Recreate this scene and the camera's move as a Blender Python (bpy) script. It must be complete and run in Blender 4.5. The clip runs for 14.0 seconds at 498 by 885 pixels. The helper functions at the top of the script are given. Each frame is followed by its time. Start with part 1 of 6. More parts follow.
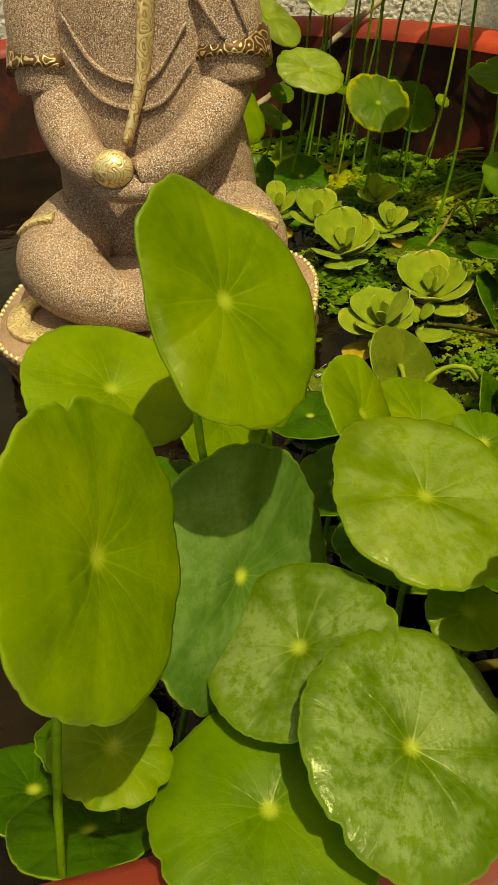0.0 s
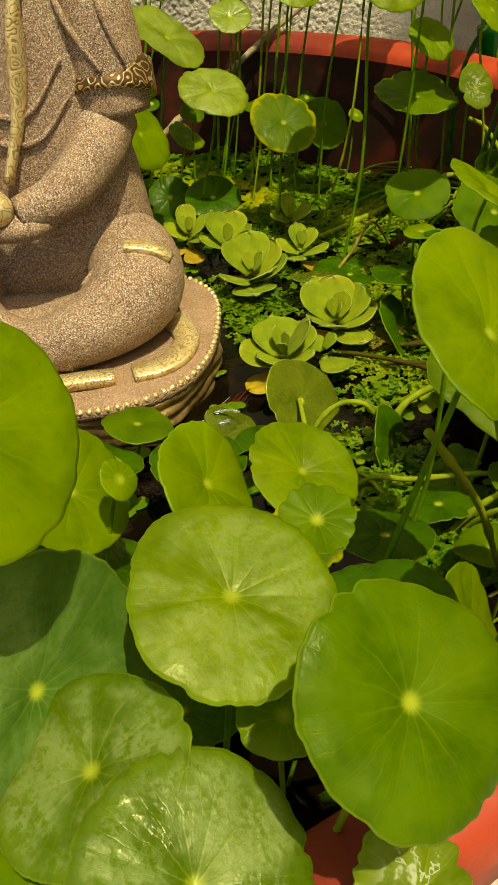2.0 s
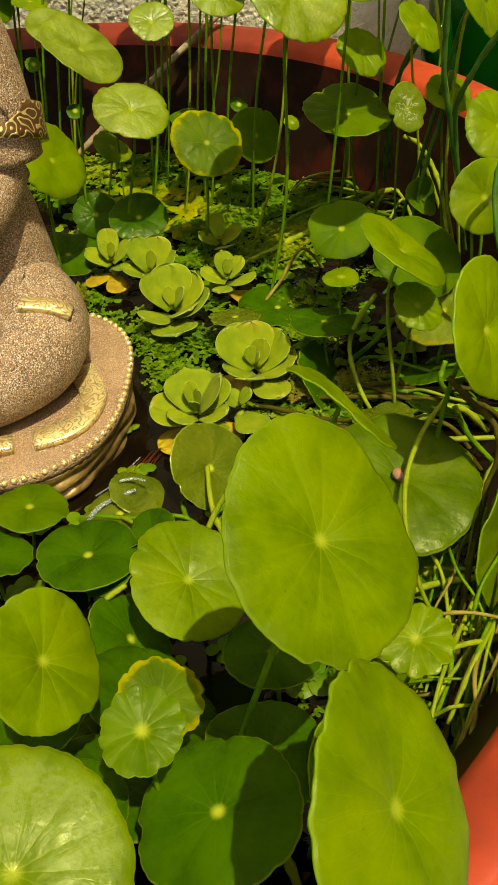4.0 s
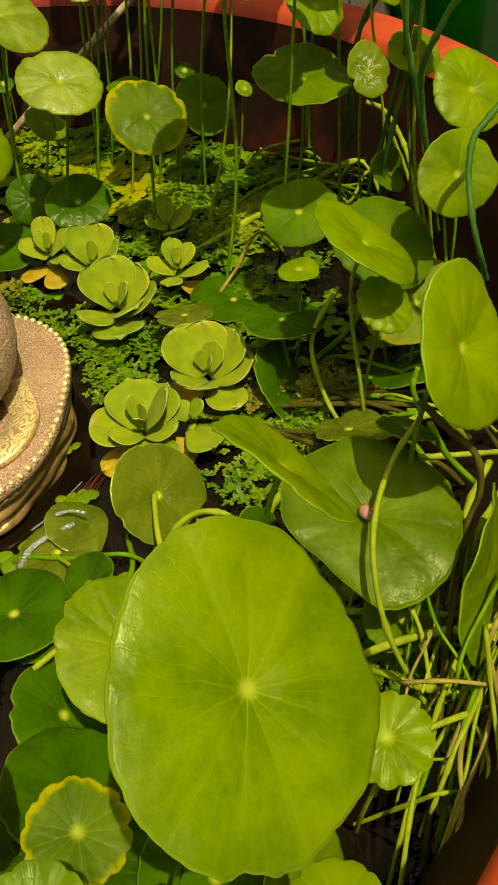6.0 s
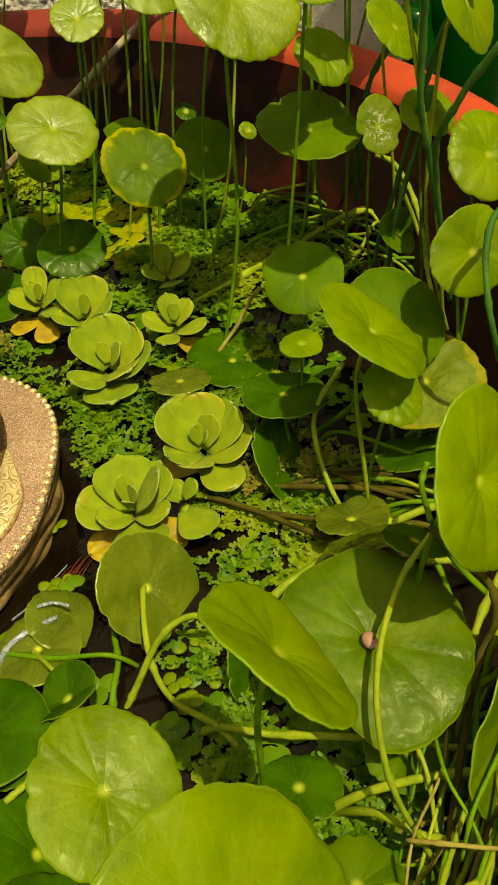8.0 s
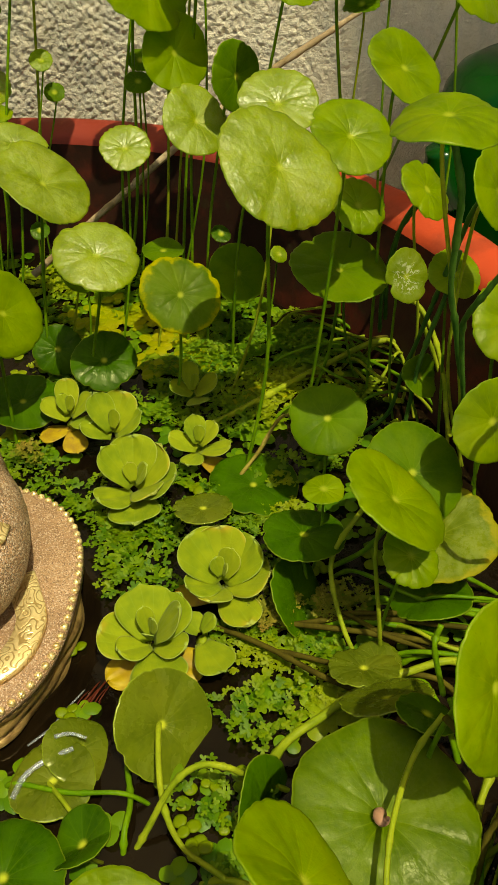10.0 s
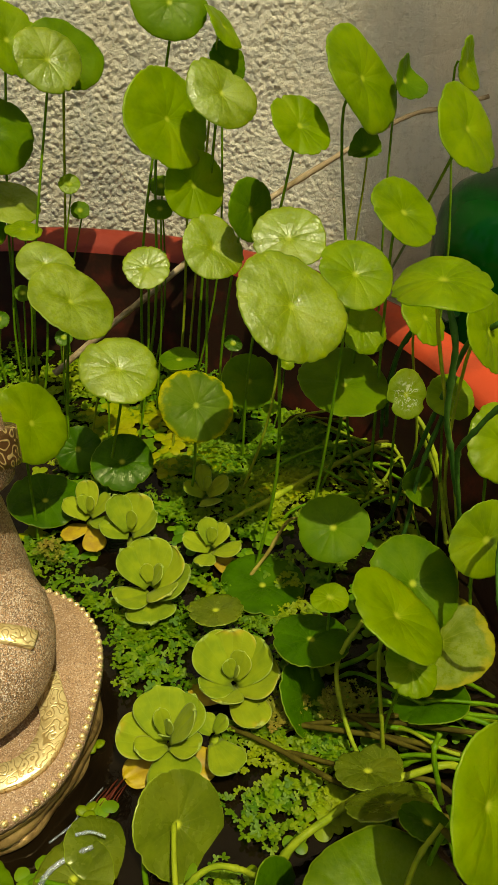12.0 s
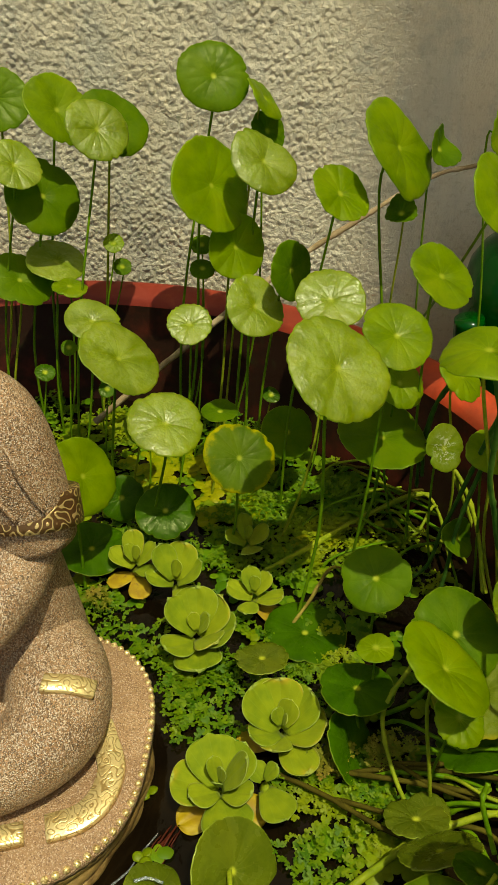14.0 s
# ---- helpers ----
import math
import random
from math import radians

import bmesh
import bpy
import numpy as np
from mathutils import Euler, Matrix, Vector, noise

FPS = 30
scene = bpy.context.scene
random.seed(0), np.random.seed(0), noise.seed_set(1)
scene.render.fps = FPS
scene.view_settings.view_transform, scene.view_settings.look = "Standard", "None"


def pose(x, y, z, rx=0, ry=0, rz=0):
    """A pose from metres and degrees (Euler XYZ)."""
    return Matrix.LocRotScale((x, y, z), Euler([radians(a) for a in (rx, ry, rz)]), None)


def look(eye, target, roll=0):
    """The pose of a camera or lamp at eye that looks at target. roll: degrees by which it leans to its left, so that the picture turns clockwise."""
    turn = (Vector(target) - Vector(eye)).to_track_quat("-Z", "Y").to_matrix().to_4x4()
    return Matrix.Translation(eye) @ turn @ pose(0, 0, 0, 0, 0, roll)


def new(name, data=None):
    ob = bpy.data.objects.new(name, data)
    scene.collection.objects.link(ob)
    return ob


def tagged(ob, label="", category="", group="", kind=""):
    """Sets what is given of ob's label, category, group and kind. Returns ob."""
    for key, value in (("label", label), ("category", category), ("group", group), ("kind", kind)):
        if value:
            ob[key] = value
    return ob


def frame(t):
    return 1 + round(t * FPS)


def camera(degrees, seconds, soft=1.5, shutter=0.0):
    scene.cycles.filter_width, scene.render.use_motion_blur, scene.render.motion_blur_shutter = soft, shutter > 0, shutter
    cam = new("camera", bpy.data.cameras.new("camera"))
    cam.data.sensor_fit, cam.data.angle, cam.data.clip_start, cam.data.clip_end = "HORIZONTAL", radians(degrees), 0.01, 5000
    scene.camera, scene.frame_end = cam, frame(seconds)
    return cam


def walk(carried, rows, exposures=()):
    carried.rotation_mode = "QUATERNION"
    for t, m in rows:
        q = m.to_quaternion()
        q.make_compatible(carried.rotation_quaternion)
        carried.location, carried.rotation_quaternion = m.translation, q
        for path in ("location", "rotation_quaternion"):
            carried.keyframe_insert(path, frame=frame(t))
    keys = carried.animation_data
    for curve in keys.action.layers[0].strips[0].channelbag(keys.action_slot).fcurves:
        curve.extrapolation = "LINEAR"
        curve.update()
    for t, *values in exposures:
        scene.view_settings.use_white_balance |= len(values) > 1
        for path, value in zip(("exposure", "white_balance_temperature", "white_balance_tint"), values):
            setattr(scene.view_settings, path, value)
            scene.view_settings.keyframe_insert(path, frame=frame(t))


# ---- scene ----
EXPOSURES = [(0, 0.10, 7600, -4), (3.5, 0.22, 7700, -5), (6, 0.28, 7700, -4), (10, 0.18, 7500, -5), (14, -0.09, 7100, -7)]
SKY_STRENGTH, SUN_STRENGTH = 0.16, 4.7
SHADE_WALL_Y = -1.37
cam = camera(33.2, 14.0)
PATH = [
    (0, (-0.0782, -0.5913, 0.2421), (-0.1240, -0.2007, -0.0666), -6.03),
    (0.5, (-0.0742, -0.5889, 0.2414), (-0.1165, -0.1984, -0.0680), -5.93),
    (1, (-0.0657, -0.5856, 0.2425), (-0.1069, -0.1951, -0.0670), -6.47),
    (1.5, (-0.0544, -0.5812, 0.2472), (-0.0911, -0.1920, -0.0645), -6.74),
    (2, (-0.0410, -0.5693, 0.2489), (-0.0728, -0.1798, -0.0629), -7.14),
    (2.5, (-0.0304, -0.5604, 0.2542), (-0.0576, -0.1717, -0.0591), -6.94),
    (3, (-0.0227, -0.5449, 0.2643), (-0.0515, -0.1583, -0.0515), -7.41),
    (3.5, (-0.0134, -0.5308, 0.2716), (-0.0444, -0.1538, -0.0554), -7.90),
    (3.7, (-0.0058, -0.5254, 0.2765), (-0.0350, -0.1525, -0.0553), -7.65),
    (5.8, (0.0126, -0.4716, 0.2626), (-0.0095, -0.1183, -0.0906), -9.43),
    (6, (0.0145, -0.4681, 0.2619), (-0.0084, -0.1166, -0.0930), -9.63),
    (6.5, (0.0162, -0.4574, 0.2594), (-0.0080, -0.1083, -0.0977), -9.59),
    (7, (0.0182, -0.4467, 0.2596), (-0.0064, -0.0983, -0.0982), -9.54),
    (7.5, (0.0193, -0.4373, 0.2633), (-0.0061, -0.0883, -0.0938), -9.46),
    (7.7, (0.0196, -0.4335, 0.2660), (-0.0054, -0.0840, -0.0907), -9.29),
    (9.8, (0.0135, -0.4106, 0.3060), (-0.0081, -0.0430, -0.0323), -5.14),
    (10, (0.0135, -0.4105, 0.3096), (-0.0088, -0.0408, -0.0263), -5.04),
    (10.5, (0.0118, -0.4119, 0.3205), (-0.0097, -0.0362, -0.0086), -4.35),
    (11, (0.0106, -0.4131, 0.3293), (-0.0099, -0.0314, 0.0069), -4.05),
    (11.5, (0.0108, -0.4154, 0.3396), (-0.0081, -0.0273, 0.0249), -3.85),
    (12, (0.0101, -0.4177, 0.3468), (-0.0105, -0.0243, 0.0388), -4.16),
    (12.5, (0.0077, -0.4186, 0.3521), (-0.0139, -0.0216, 0.0489), -4.34),
    (13, (0.0058, -0.4195, 0.3597), (-0.0172, -0.0196, 0.0604), -4.59),
    (13.5, (0.0005, -0.4218, 0.3655), (-0.0239, -0.0190, 0.0703), -4.61),
    (14, (-0.0053, -0.4243, 0.3677), (-0.0328, -0.0199, 0.0749), -4.83),
]
walk(cam, [(t, look(e, g, r)) for t, e, g, r in PATH], EXPOSURES)

# ---- light ----
SUN_TO = Vector((0.26, -0.335, 1.0)).normalized()
world = bpy.data.worlds.new("sky")
scene.world = world
world.use_nodes = True
wn = world.node_tree.nodes
sky = wn.new("ShaderNodeTexSky")
sky.sky_type = "NISHITA"
sky.sun_disc = False
sky.air_density, sky.dust_density, sky.ozone_density = 0.7, 4.0, 0.3
sky.sun_elevation = math.asin(SUN_TO.z)
sky.sun_rotation = math.atan2(SUN_TO.x, SUN_TO.y)
wn["Background"].inputs["Strength"].default_value = SKY_STRENGTH
world.node_tree.links.new(sky.outputs[0], wn["Background"].inputs["Color"])
sun = new("sun", bpy.data.lights.new("sun", "SUN"))
sun.data.energy = SUN_STRENGTH
sun.data.angle = radians(0.6)
sun.data.color = (1.0, 0.95, 0.84)
sun.matrix_world = look(SUN_TO * 3, (0, 0, 0))

# ---- materials ----


class Mat:
    """A small wrapper for node materials."""

    def __init__(self, name):
        self.m = bpy.data.materials.new(name)
        self.m.use_nodes = True
        self.n = self.m.node_tree.nodes
        self.b = self.n["Principled BSDF"]
        self.out = self.n["Material Output"]

    def link(self, a, b):
        self.m.node_tree.links.new(a, b)

    def node(self, kind, **values):
        nd = self.n.new(kind)
        for key, v in values.items():
            if key in nd.inputs:
                self.set(nd.inputs[key], v)
        return nd

    def set(self, sock, v):
        if hasattr(v, "is_output"):
            self.link(v, sock)
        else:
            sock.default_value = v

    def coord(self, which="Object"):
        return self.n.new("ShaderNodeTexCoord").outputs[which]

    def noise(self, scale, detail=3, rough=0.55, vector=None):
        nd = self.n.new("ShaderNodeTexNoise")
        self.set(nd.inputs["Scale"], scale)
        self.set(nd.inputs["Detail"], detail)
        self.set(nd.inputs["Roughness"], rough)
        self.link(vector or self.coord(), nd.inputs["Vector"])
        return nd.outputs[0]

    def voronoi(self, scale, vector=None, out="Distance"):
        nd = self.n.new("ShaderNodeTexVoronoi")
        self.set(nd.inputs["Scale"], scale)
        self.link(vector or self.coord(), nd.inputs["Vector"])
        return nd.outputs[out]

    def math(self, op, a, b=0.0, c=0.0):
        nd = self.n.new("ShaderNodeMath")
        nd.operation = op
        for s, v in zip(nd.inputs, (a, b, c)):
            self.set(s, v)
        return nd.outputs[0]

    def remap(self, v, a, b, lo=0.0, hi=1.0):
        nd = self.n.new("ShaderNodeMapRange")
        nd.interpolation_type = "SMOOTHSTEP"
        for s, x in zip(nd.inputs, (v, a, b, lo, hi)):
            self.set(s, x)
        return nd.outputs[0]

    def mix(self, f, a, b, mode="MIX"):
        nd = self.n.new("ShaderNodeMix")
        nd.data_type, nd.blend_type = "RGBA", mode
        self.set(nd.inputs[0], f)
        for s, v in ((nd.inputs[6], a), (nd.inputs[7], b)):
            self.set(s, v if hasattr(v, "is_output") else (*v, 1.0))
        return nd.outputs[2]

    def bump(self, height, strength=0.3, distance=0.001):
        nd = self.n.new("ShaderNodeBump")
        self.set(nd.inputs["Strength"], strength)
        self.set(nd.inputs["Distance"], distance)
        self.link(height, nd.inputs["Height"])
        self.link(nd.outputs[0], self.b.inputs["Normal"])
        return nd.outputs[0]

    def random(self):
        return self.n.new("ShaderNodeObjectInfo").outputs["Random"]

    def attr(self, name):
        nd = self.n.new("ShaderNodeAttribute")
        nd.attribute_name = name
        return nd.outputs["Fac"]

    def finish(self, color, rough=0.5, metal=0.0, spec=0.5):
        for key, v in (("Base Color", color), ("Roughness", rough), ("Metallic", metal), ("Specular IOR Level", spec)):
            s = self.b.inputs[key]
            if key == "Base Color" and not hasattr(v, "is_output"):
                v = (*v, 1.0)
            self.set(s, v)
        return self.m

    def thin(self, color, share):
        """Lets part of the light through, as a leaf does."""
        tr = self.n.new("ShaderNodeBsdfTranslucent")
        self.set(tr.inputs["Color"], color if hasattr(color, "is_output") else (*color, 1.0))
        mx = self.n.new("ShaderNodeMixShader")
        mx.inputs[0].default_value = share
        self.link(self.b.outputs[0], mx.inputs[1])
        self.link(tr.outputs[0], mx.inputs[2])
        self.link(mx.outputs[0], self.out.inputs["Surface"])


def leaf_material(name, low, high, vein, marks_sheen=0.0, edge=None, scar=None, glow=(0.25, 0.60, 0.002), gloss=0.39, share=0.55, spec=0.42, crinkle=0.4, tint=0.50):
    """Peltate leaf: radial veins from the stalk, blotches, pale rim, optional whitish water marks and painted sheen."""
    low, high = (low[0] * 0.93, low[1], low[2]), (high[0] * 0.93, high[1], high[2])
    k = Mat(name)
    co = k.coord()
    sep = k.n.new("ShaderNodeSeparateXYZ")
    k.link(co, sep.inputs[0])
    x, y = sep.outputs[0], sep.outputs[1]
    r = k.math("SQRT", k.math("ADD", k.math("MULTIPLY", x, x), k.math("MULTIPLY", y, y)))
    wob = k.math("MULTIPLY", k.math("SUBTRACT", k.noise(140, 2, vector=co), 0.5), 0.22)
    ang = k.math("ADD", k.math("ARCTAN2", y, x), wob)
    main = k.math("MULTIPLY", k.math("ABSOLUTE", k.math("SINE", k.math("MULTIPLY", ang, 6.5))), r)
    fine = k.math("MULTIPLY", k.math("ABSOLUTE", k.math("SINE", k.math("MULTIPLY", ang, 19.0))), r)
    veins = k.math("MULTIPLY", k.remap(main, 0.0, 0.0022, 1, 0), k.remap(r, 0.004, 0.017, 1, 0.25))
    finev = k.math("MULTIPLY", k.remap(fine, 0.0, 0.0030, 1, 0), k.remap(r, 0.003, 0.010, 0.1, 0.5))
    net = k.remap(k.voronoi(520, co, "Distance"), 0.0, 0.9, 0, 1)
    blotch = k.remap(k.noise(75, 4, vector=co), 0.32, 0.68)
    shade = k.math("ADD", k.math("MULTIPLY", blotch, 0.65), k.math("MULTIPLY", k.random(), 0.35))
    c = k.mix(shade, tuple(v * 0.82 for v in low), tuple(v * 1.1 for v in high))
    warm = k.remap(k.noise(34, 3, vector=co), 0.50, 0.72)
    c = k.mix(k.math("MULTIPLY", warm, 0.35), c, (high[0] * 1.35, high[1] * 1.05, high[2]))
    speck = k.remap(k.noise(520, 3, 0.7, co), 0.64, 0.74)
    c = k.mix(k.math("MULTIPLY", speck, 0.5), c, tuple(v * 0.45 for v in low))
    c = k.mix(k.math("MULTIPLY", net, 0.18), c, vein)
    c = k.mix(k.math("MULTIPLY", k.math("MAXIMUM", veins, finev), 0.42), c, vein)
    c = k.mix(k.remap(r, 0.0003, 0.0026, 0.8, 0), c, (0.52, 0.54, 0.04))
    s = k.attr("edge")
    ec = edge or (0.36, 0.44, 0.03)
    wide = 0.82 if edge else 0.972
    rim = k.remap(k.math("ADD", s, k.math("MULTIPLY", k.math("SUBTRACT", k.noise(110 if edge else 160, 4, 0.65, co), 0.5), 0.90 if edge else 0.02)), wide, 1.0)
    c = k.mix(k.math("MULTIPLY", rim, 0.85 if edge else 0.45), c, ec)
    # Whitish patches: dried water marks, with sky sheen put into the colour.
    if marks_sheen:
        spot = k.math("MULTIPLY", k.remap(k.noise(330, 5, 0.78, co), 0.40, 0.58), k.remap(k.noise(70, 3, 0.6, vector=co), 0.36, 0.56))
        spot = k.math("MULTIPLY", spot, k.remap(s, 0.12, 0.32))
        spot = k.math("MULTIPLY", spot, k.remap(s, 0.98, 0.80))
        c = k.mix(k.math("MULTIPLY", spot, marks_sheen * 0.9), c, (0.50, 0.55, 0.22))
    if scar:
        line = k.math("ABSOLUTE", k.math("SUBTRACT", k.noise(190, 3, 0.6, co), 0.5))
        cut = k.math("MULTIPLY", k.math("MAXIMUM", k.remap(line, 0.022, 0.008), k.remap(k.noise(150, 3, 0.6, co), 0.60, 0.66)), k.remap(r, 0.010, 0.006))
        c = k.mix(k.math("MULTIPLY", cut, 0.9), c, scar)
    h = k.math("ADD", k.math("MULTIPLY", k.math("MAXIMUM", veins, finev), -0.15), k.math("ADD", k.math("MULTIPLY", k.noise(360, 4, vector=co), 1.3), k.math("MULTIPLY", k.noise(90, 2, vector=co), 1.5)))
    if crinkle:
        h = k.math("ADD", h, k.math("MULTIPLY", k.voronoi(560, co), 0.65 * crinkle))
    k.bump(h, 0.26 + 0.26 * crinkle, 0.0006)
    k.thin(k.mix(0.55, c, glow), share)
    k.b.inputs["Specular Tint"].default_value = (1.0, 0.96, tint, 1.0)
    sheen = k.math("ADD", k.math("MULTIPLY", k.noise(200, 3, vector=co), 0.5), k.math("MULTIPLY", k.noise(48, 2, vector=co), 0.5))
    return k.finish(c, k.remap(sheen, 0.38, 0.60, gloss - 0.09, gloss + 0.16), 0, spec)


LEAF = {
    "fresh": leaf_material("pennywort_fresh", (0.135, 0.200, 0.001), (0.240, 0.300, 0.0015), (0.32, 0.38, 0.008)),
    # Pale, glossed and mottled looks carry part of their sheen as colour.
    "pale": leaf_material("pennywort_pale", (0.190, 0.230, 0.0010), (0.315, 0.345, 0.002), (0.42, 0.45, 0.010), marks_sheen=0.25, gloss=0.37, spec=1.0, crinkle=0.8, tint=0.78),
    "glossed": leaf_material("pennywort_glossed", (0.140, 0.200, 0.001), (0.235, 0.290, 0.002), (0.32, 0.38, 0.008), marks_sheen=0.26, gloss=0.38, spec=0.55, crinkle=0.5),
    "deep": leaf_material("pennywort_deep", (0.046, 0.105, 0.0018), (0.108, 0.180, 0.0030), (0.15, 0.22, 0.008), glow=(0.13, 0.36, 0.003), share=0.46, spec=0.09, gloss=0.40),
    # Low leaves: shade under the other leaves is put into this colour.
    "dark": leaf_material("pennywort_low_shade", (0.020, 0.062, 0.0010), (0.052, 0.118, 0.0015), (0.080, 0.150, 0.004), marks_sheen=0.0, glow=(0.07, 0.26, 0.002), share=0.36, spec=0.13, gloss=0.28),
    "worn": leaf_material("pennywort_worn", (0.100, 0.138, 0.003), (0.180, 0.205, 0.005), (0.24, 0.27, 0.02), marks_sheen=0.14, edge=(0.30, 0.26, 0.01), gloss=0.46, share=0.40, spec=0.16, glow=(0.25, 0.42, 0.002)),
    "mottled": leaf_material("pennywort_mottled", (0.085, 0.140, 0.002), (0.150, 0.210, 0.003), (0.24, 0.31, 0.02), marks_sheen=0.36, gloss=0.30, spec=0.6, crinkle=0.7),
    "mid": leaf_material("pennywort_mid", (0.066, 0.128, 0.001), (0.128, 0.195, 0.0018), (0.18, 0.25, 0.006), glow=(0.16, 0.46, 0.002), share=0.48, spec=0.22),
    "edged": leaf_material("pennywort_yellow_edged", (0.078, 0.135, 0.003), (0.140, 0.195, 0.005), (0.22, 0.28, 0.03), edge=(0.50, 0.42, 0.006), spec=0.14, gloss=0.42),
    "olive": leaf_material("pennywort_olive", (0.056, 0.076, 0.003), (0.098, 0.115, 0.005), (0.135, 0.15, 0.012), glow=(0.15, 0.17, 0.004), gloss=0.17, share=0.15, spec=0.5),
    "pad": leaf_material("pennywort_pad", (0.050, 0.092, 0.0010), (0.108, 0.155, 0.0015), (0.17, 0.23, 0.006), marks_sheen=0.05, gloss=0.38, glow=(0.13, 0.38, 0.002), share=0.40, spec=0.18, crinkle=0.35),
    # Bluish cast stands for sky sheen on this leaf, put into the colour.
    "sky_tinted": leaf_material("pennywort_sky_tinted", (0.045, 0.105, 0.006), (0.090, 0.165, 0.016), (0.15, 0.22, 0.03), marks_sheen=0.10, gloss=0.38, glow=(0.13, 0.32, 0.005), share=0.26, spec=0.24),
    "nibbled": leaf_material("pennywort_nibbled", (0.125, 0.170, 0.002), (0.215, 0.255, 0.004), (0.36, 0.40, 0.04), marks_sheen=0.12, scar=(0.72, 0.70, 0.40), spec=0.30),
}


def stalk_material(name, low, high, rough=0.42, share=0.12):
    k = Mat(name)
    co = k.coord()
    c = k.mix(k.remap(k.noise(90, 3, vector=co), 0.3, 0.7), low, high)
    c = k.mix(k.math("MULTIPLY", k.remap(k.noise(600, 2, vector=co), 0.5, 0.75), 0.3), c, tuple(v * 0.35 for v in low))
    c = k.mix(k.remap(k.noise(45, 4, 0.6, co), 0.52, 0.66, 0, 0.55), c, (low[0] * 0.8, low[1] * 0.72, low[2] * 0.8))
    k.bump(k.noise(700, 2, vector=co), 0.25, 0.0004)
    k.thin(c, share)
    return k.finish(c, rough, 0, 0.06)


STALK = {
    "green": stalk_material("stalk_green", (0.070, 0.150, 0.004), (0.140, 0.240, 0.006)),
    "cool": stalk_material("stalk_cool_green", (0.030, 0.085, 0.010), (0.065, 0.145, 0.016)),
    "lime": stalk_material("stalk_lime", (0.165, 0.215, 0.010), (0.290, 0.320, 0.018)),
    "brown": stalk_material("stalk_brown", (0.038, 0.030, 0.003), (0.090, 0.074, 0.007), 0.8, 0.02),
    "tan": stalk_material("stalk_tan", (0.150, 0.115, 0.018), (0.300, 0.235, 0.045), 0.7, 0.03),
    "red": stalk_material("stalk_red_brown", (0.045, 0.008, 0.004), (0.105, 0.020, 0.008), 0.3, 0.02),
    "wood": stalk_material("dry_wood", (0.20, 0.135, 0.060), (0.40, 0.30, 0.17), 0.8, 0.0),
}


def lettuce_material():
    """Velvety ribbed leaf with a thin pale rim; some tips have yellowed."""
    k = Mat("water_lettuce_leaf")
    co = k.coord()
    sep = k.n.new("ShaderNodeSeparateXYZ")
    k.link(co, sep.inputs[0])
    fan = k.math("ARCTAN2", sep.outputs[1], k.math("ADD", sep.outputs[0], 0.004))
    rib = k.math("ABSOLUTE", k.math("SINE", k.math("MULTIPLY", fan, 15.0)))
    c = k.mix(k.remap(k.noise(120, 4, vector=co), 0.3, 0.7), (0.128, 0.186, 0.005), (0.228, 0.275, 0.008))
    c = k.mix(k.math("MULTIPLY", k.random(), 0.50), c, (0.305, 0.325, 0.011))
    c = k.mix(k.math("MULTIPLY", k.remap(rib, 0.22, 0.0), 0.16), c, (0.30, 0.40, 0.05))
    s = k.attr("edge")
    tip = k.math("MULTIPLY", k.remap(k.math("ADD", s, k.math("MULTIPLY", k.noise(70, 3, vector=co), 0.6)), 1.20, 1.42), k.remap(k.random(), 0.45, 0.8))
    c = k.mix(k.math("MULTIPLY", tip, 0.8), c, (0.42, 0.27, 0.02))
    c = k.mix(k.remap(s, 0.945, 0.99, 0, 0.65), c, (0.36, 0.44, 0.09))
    k.bump(k.math("ADD", k.math("MULTIPLY", rib, 0.6), k.math("ADD", k.noise(1100, 2, vector=co), k.math("MULTIPLY", k.noise(160, 2, vector=co), 1.2))), 0.30, 0.0006)
    k.thin(k.mix(0.6, c, (0.40, 0.48, 0.006)), 0.28)
    k.b.inputs["Sheen Weight"].default_value = 0.06
    k.b.inputs["Sheen Tint"].default_value = (0.85, 1.0, 0.6, 1.0)
    return k.finish(c, 0.75, 0, 0.12)


M_LETTUCE = lettuce_material()


def lettuce_old_material():
    k = Mat("water_lettuce_yellowed")
    co = k.coord()
    c = k.mix(k.remap(k.noise(120, 4, vector=co), 0.35, 0.65), (0.42, 0.29, 0.004), (0.30, 0.185, 0.005))
    c = k.mix(k.remap(k.noise(240, 4, vector=co), 0.60, 0.74, 0, 0.7), c, (0.20, 0.11, 0.03))
    k.thin(c, 0.2)
    return k.finish(c, 0.55)


M_LETTUCE_OLD = lettuce_old_material()


def mat_small(name, low, high, third, rough, share=0.38):
    """Tiny floating plants: colour changes from clump to clump and over the water."""
    k = Mat(name)
    co = k.coord()
    geo = k.n.new("ShaderNodeNewGeometry")
    isl = geo.outputs["Random Per Island"]
    c = k.mix(isl, low, high)
    c = k.mix(k.math("MULTIPLY", k.remap(k.noise(16, 3, vector=co), 0.48, 0.66), 0.8), c, third)
    k.bump(k.noise(1500, 2, vector=co), 0.3, 0.0004)
    k.thin(k.mix(0.6, c, (0.20, 0.50, 0.004)), share)
    return k.finish(c, rough, 0, 0.15)


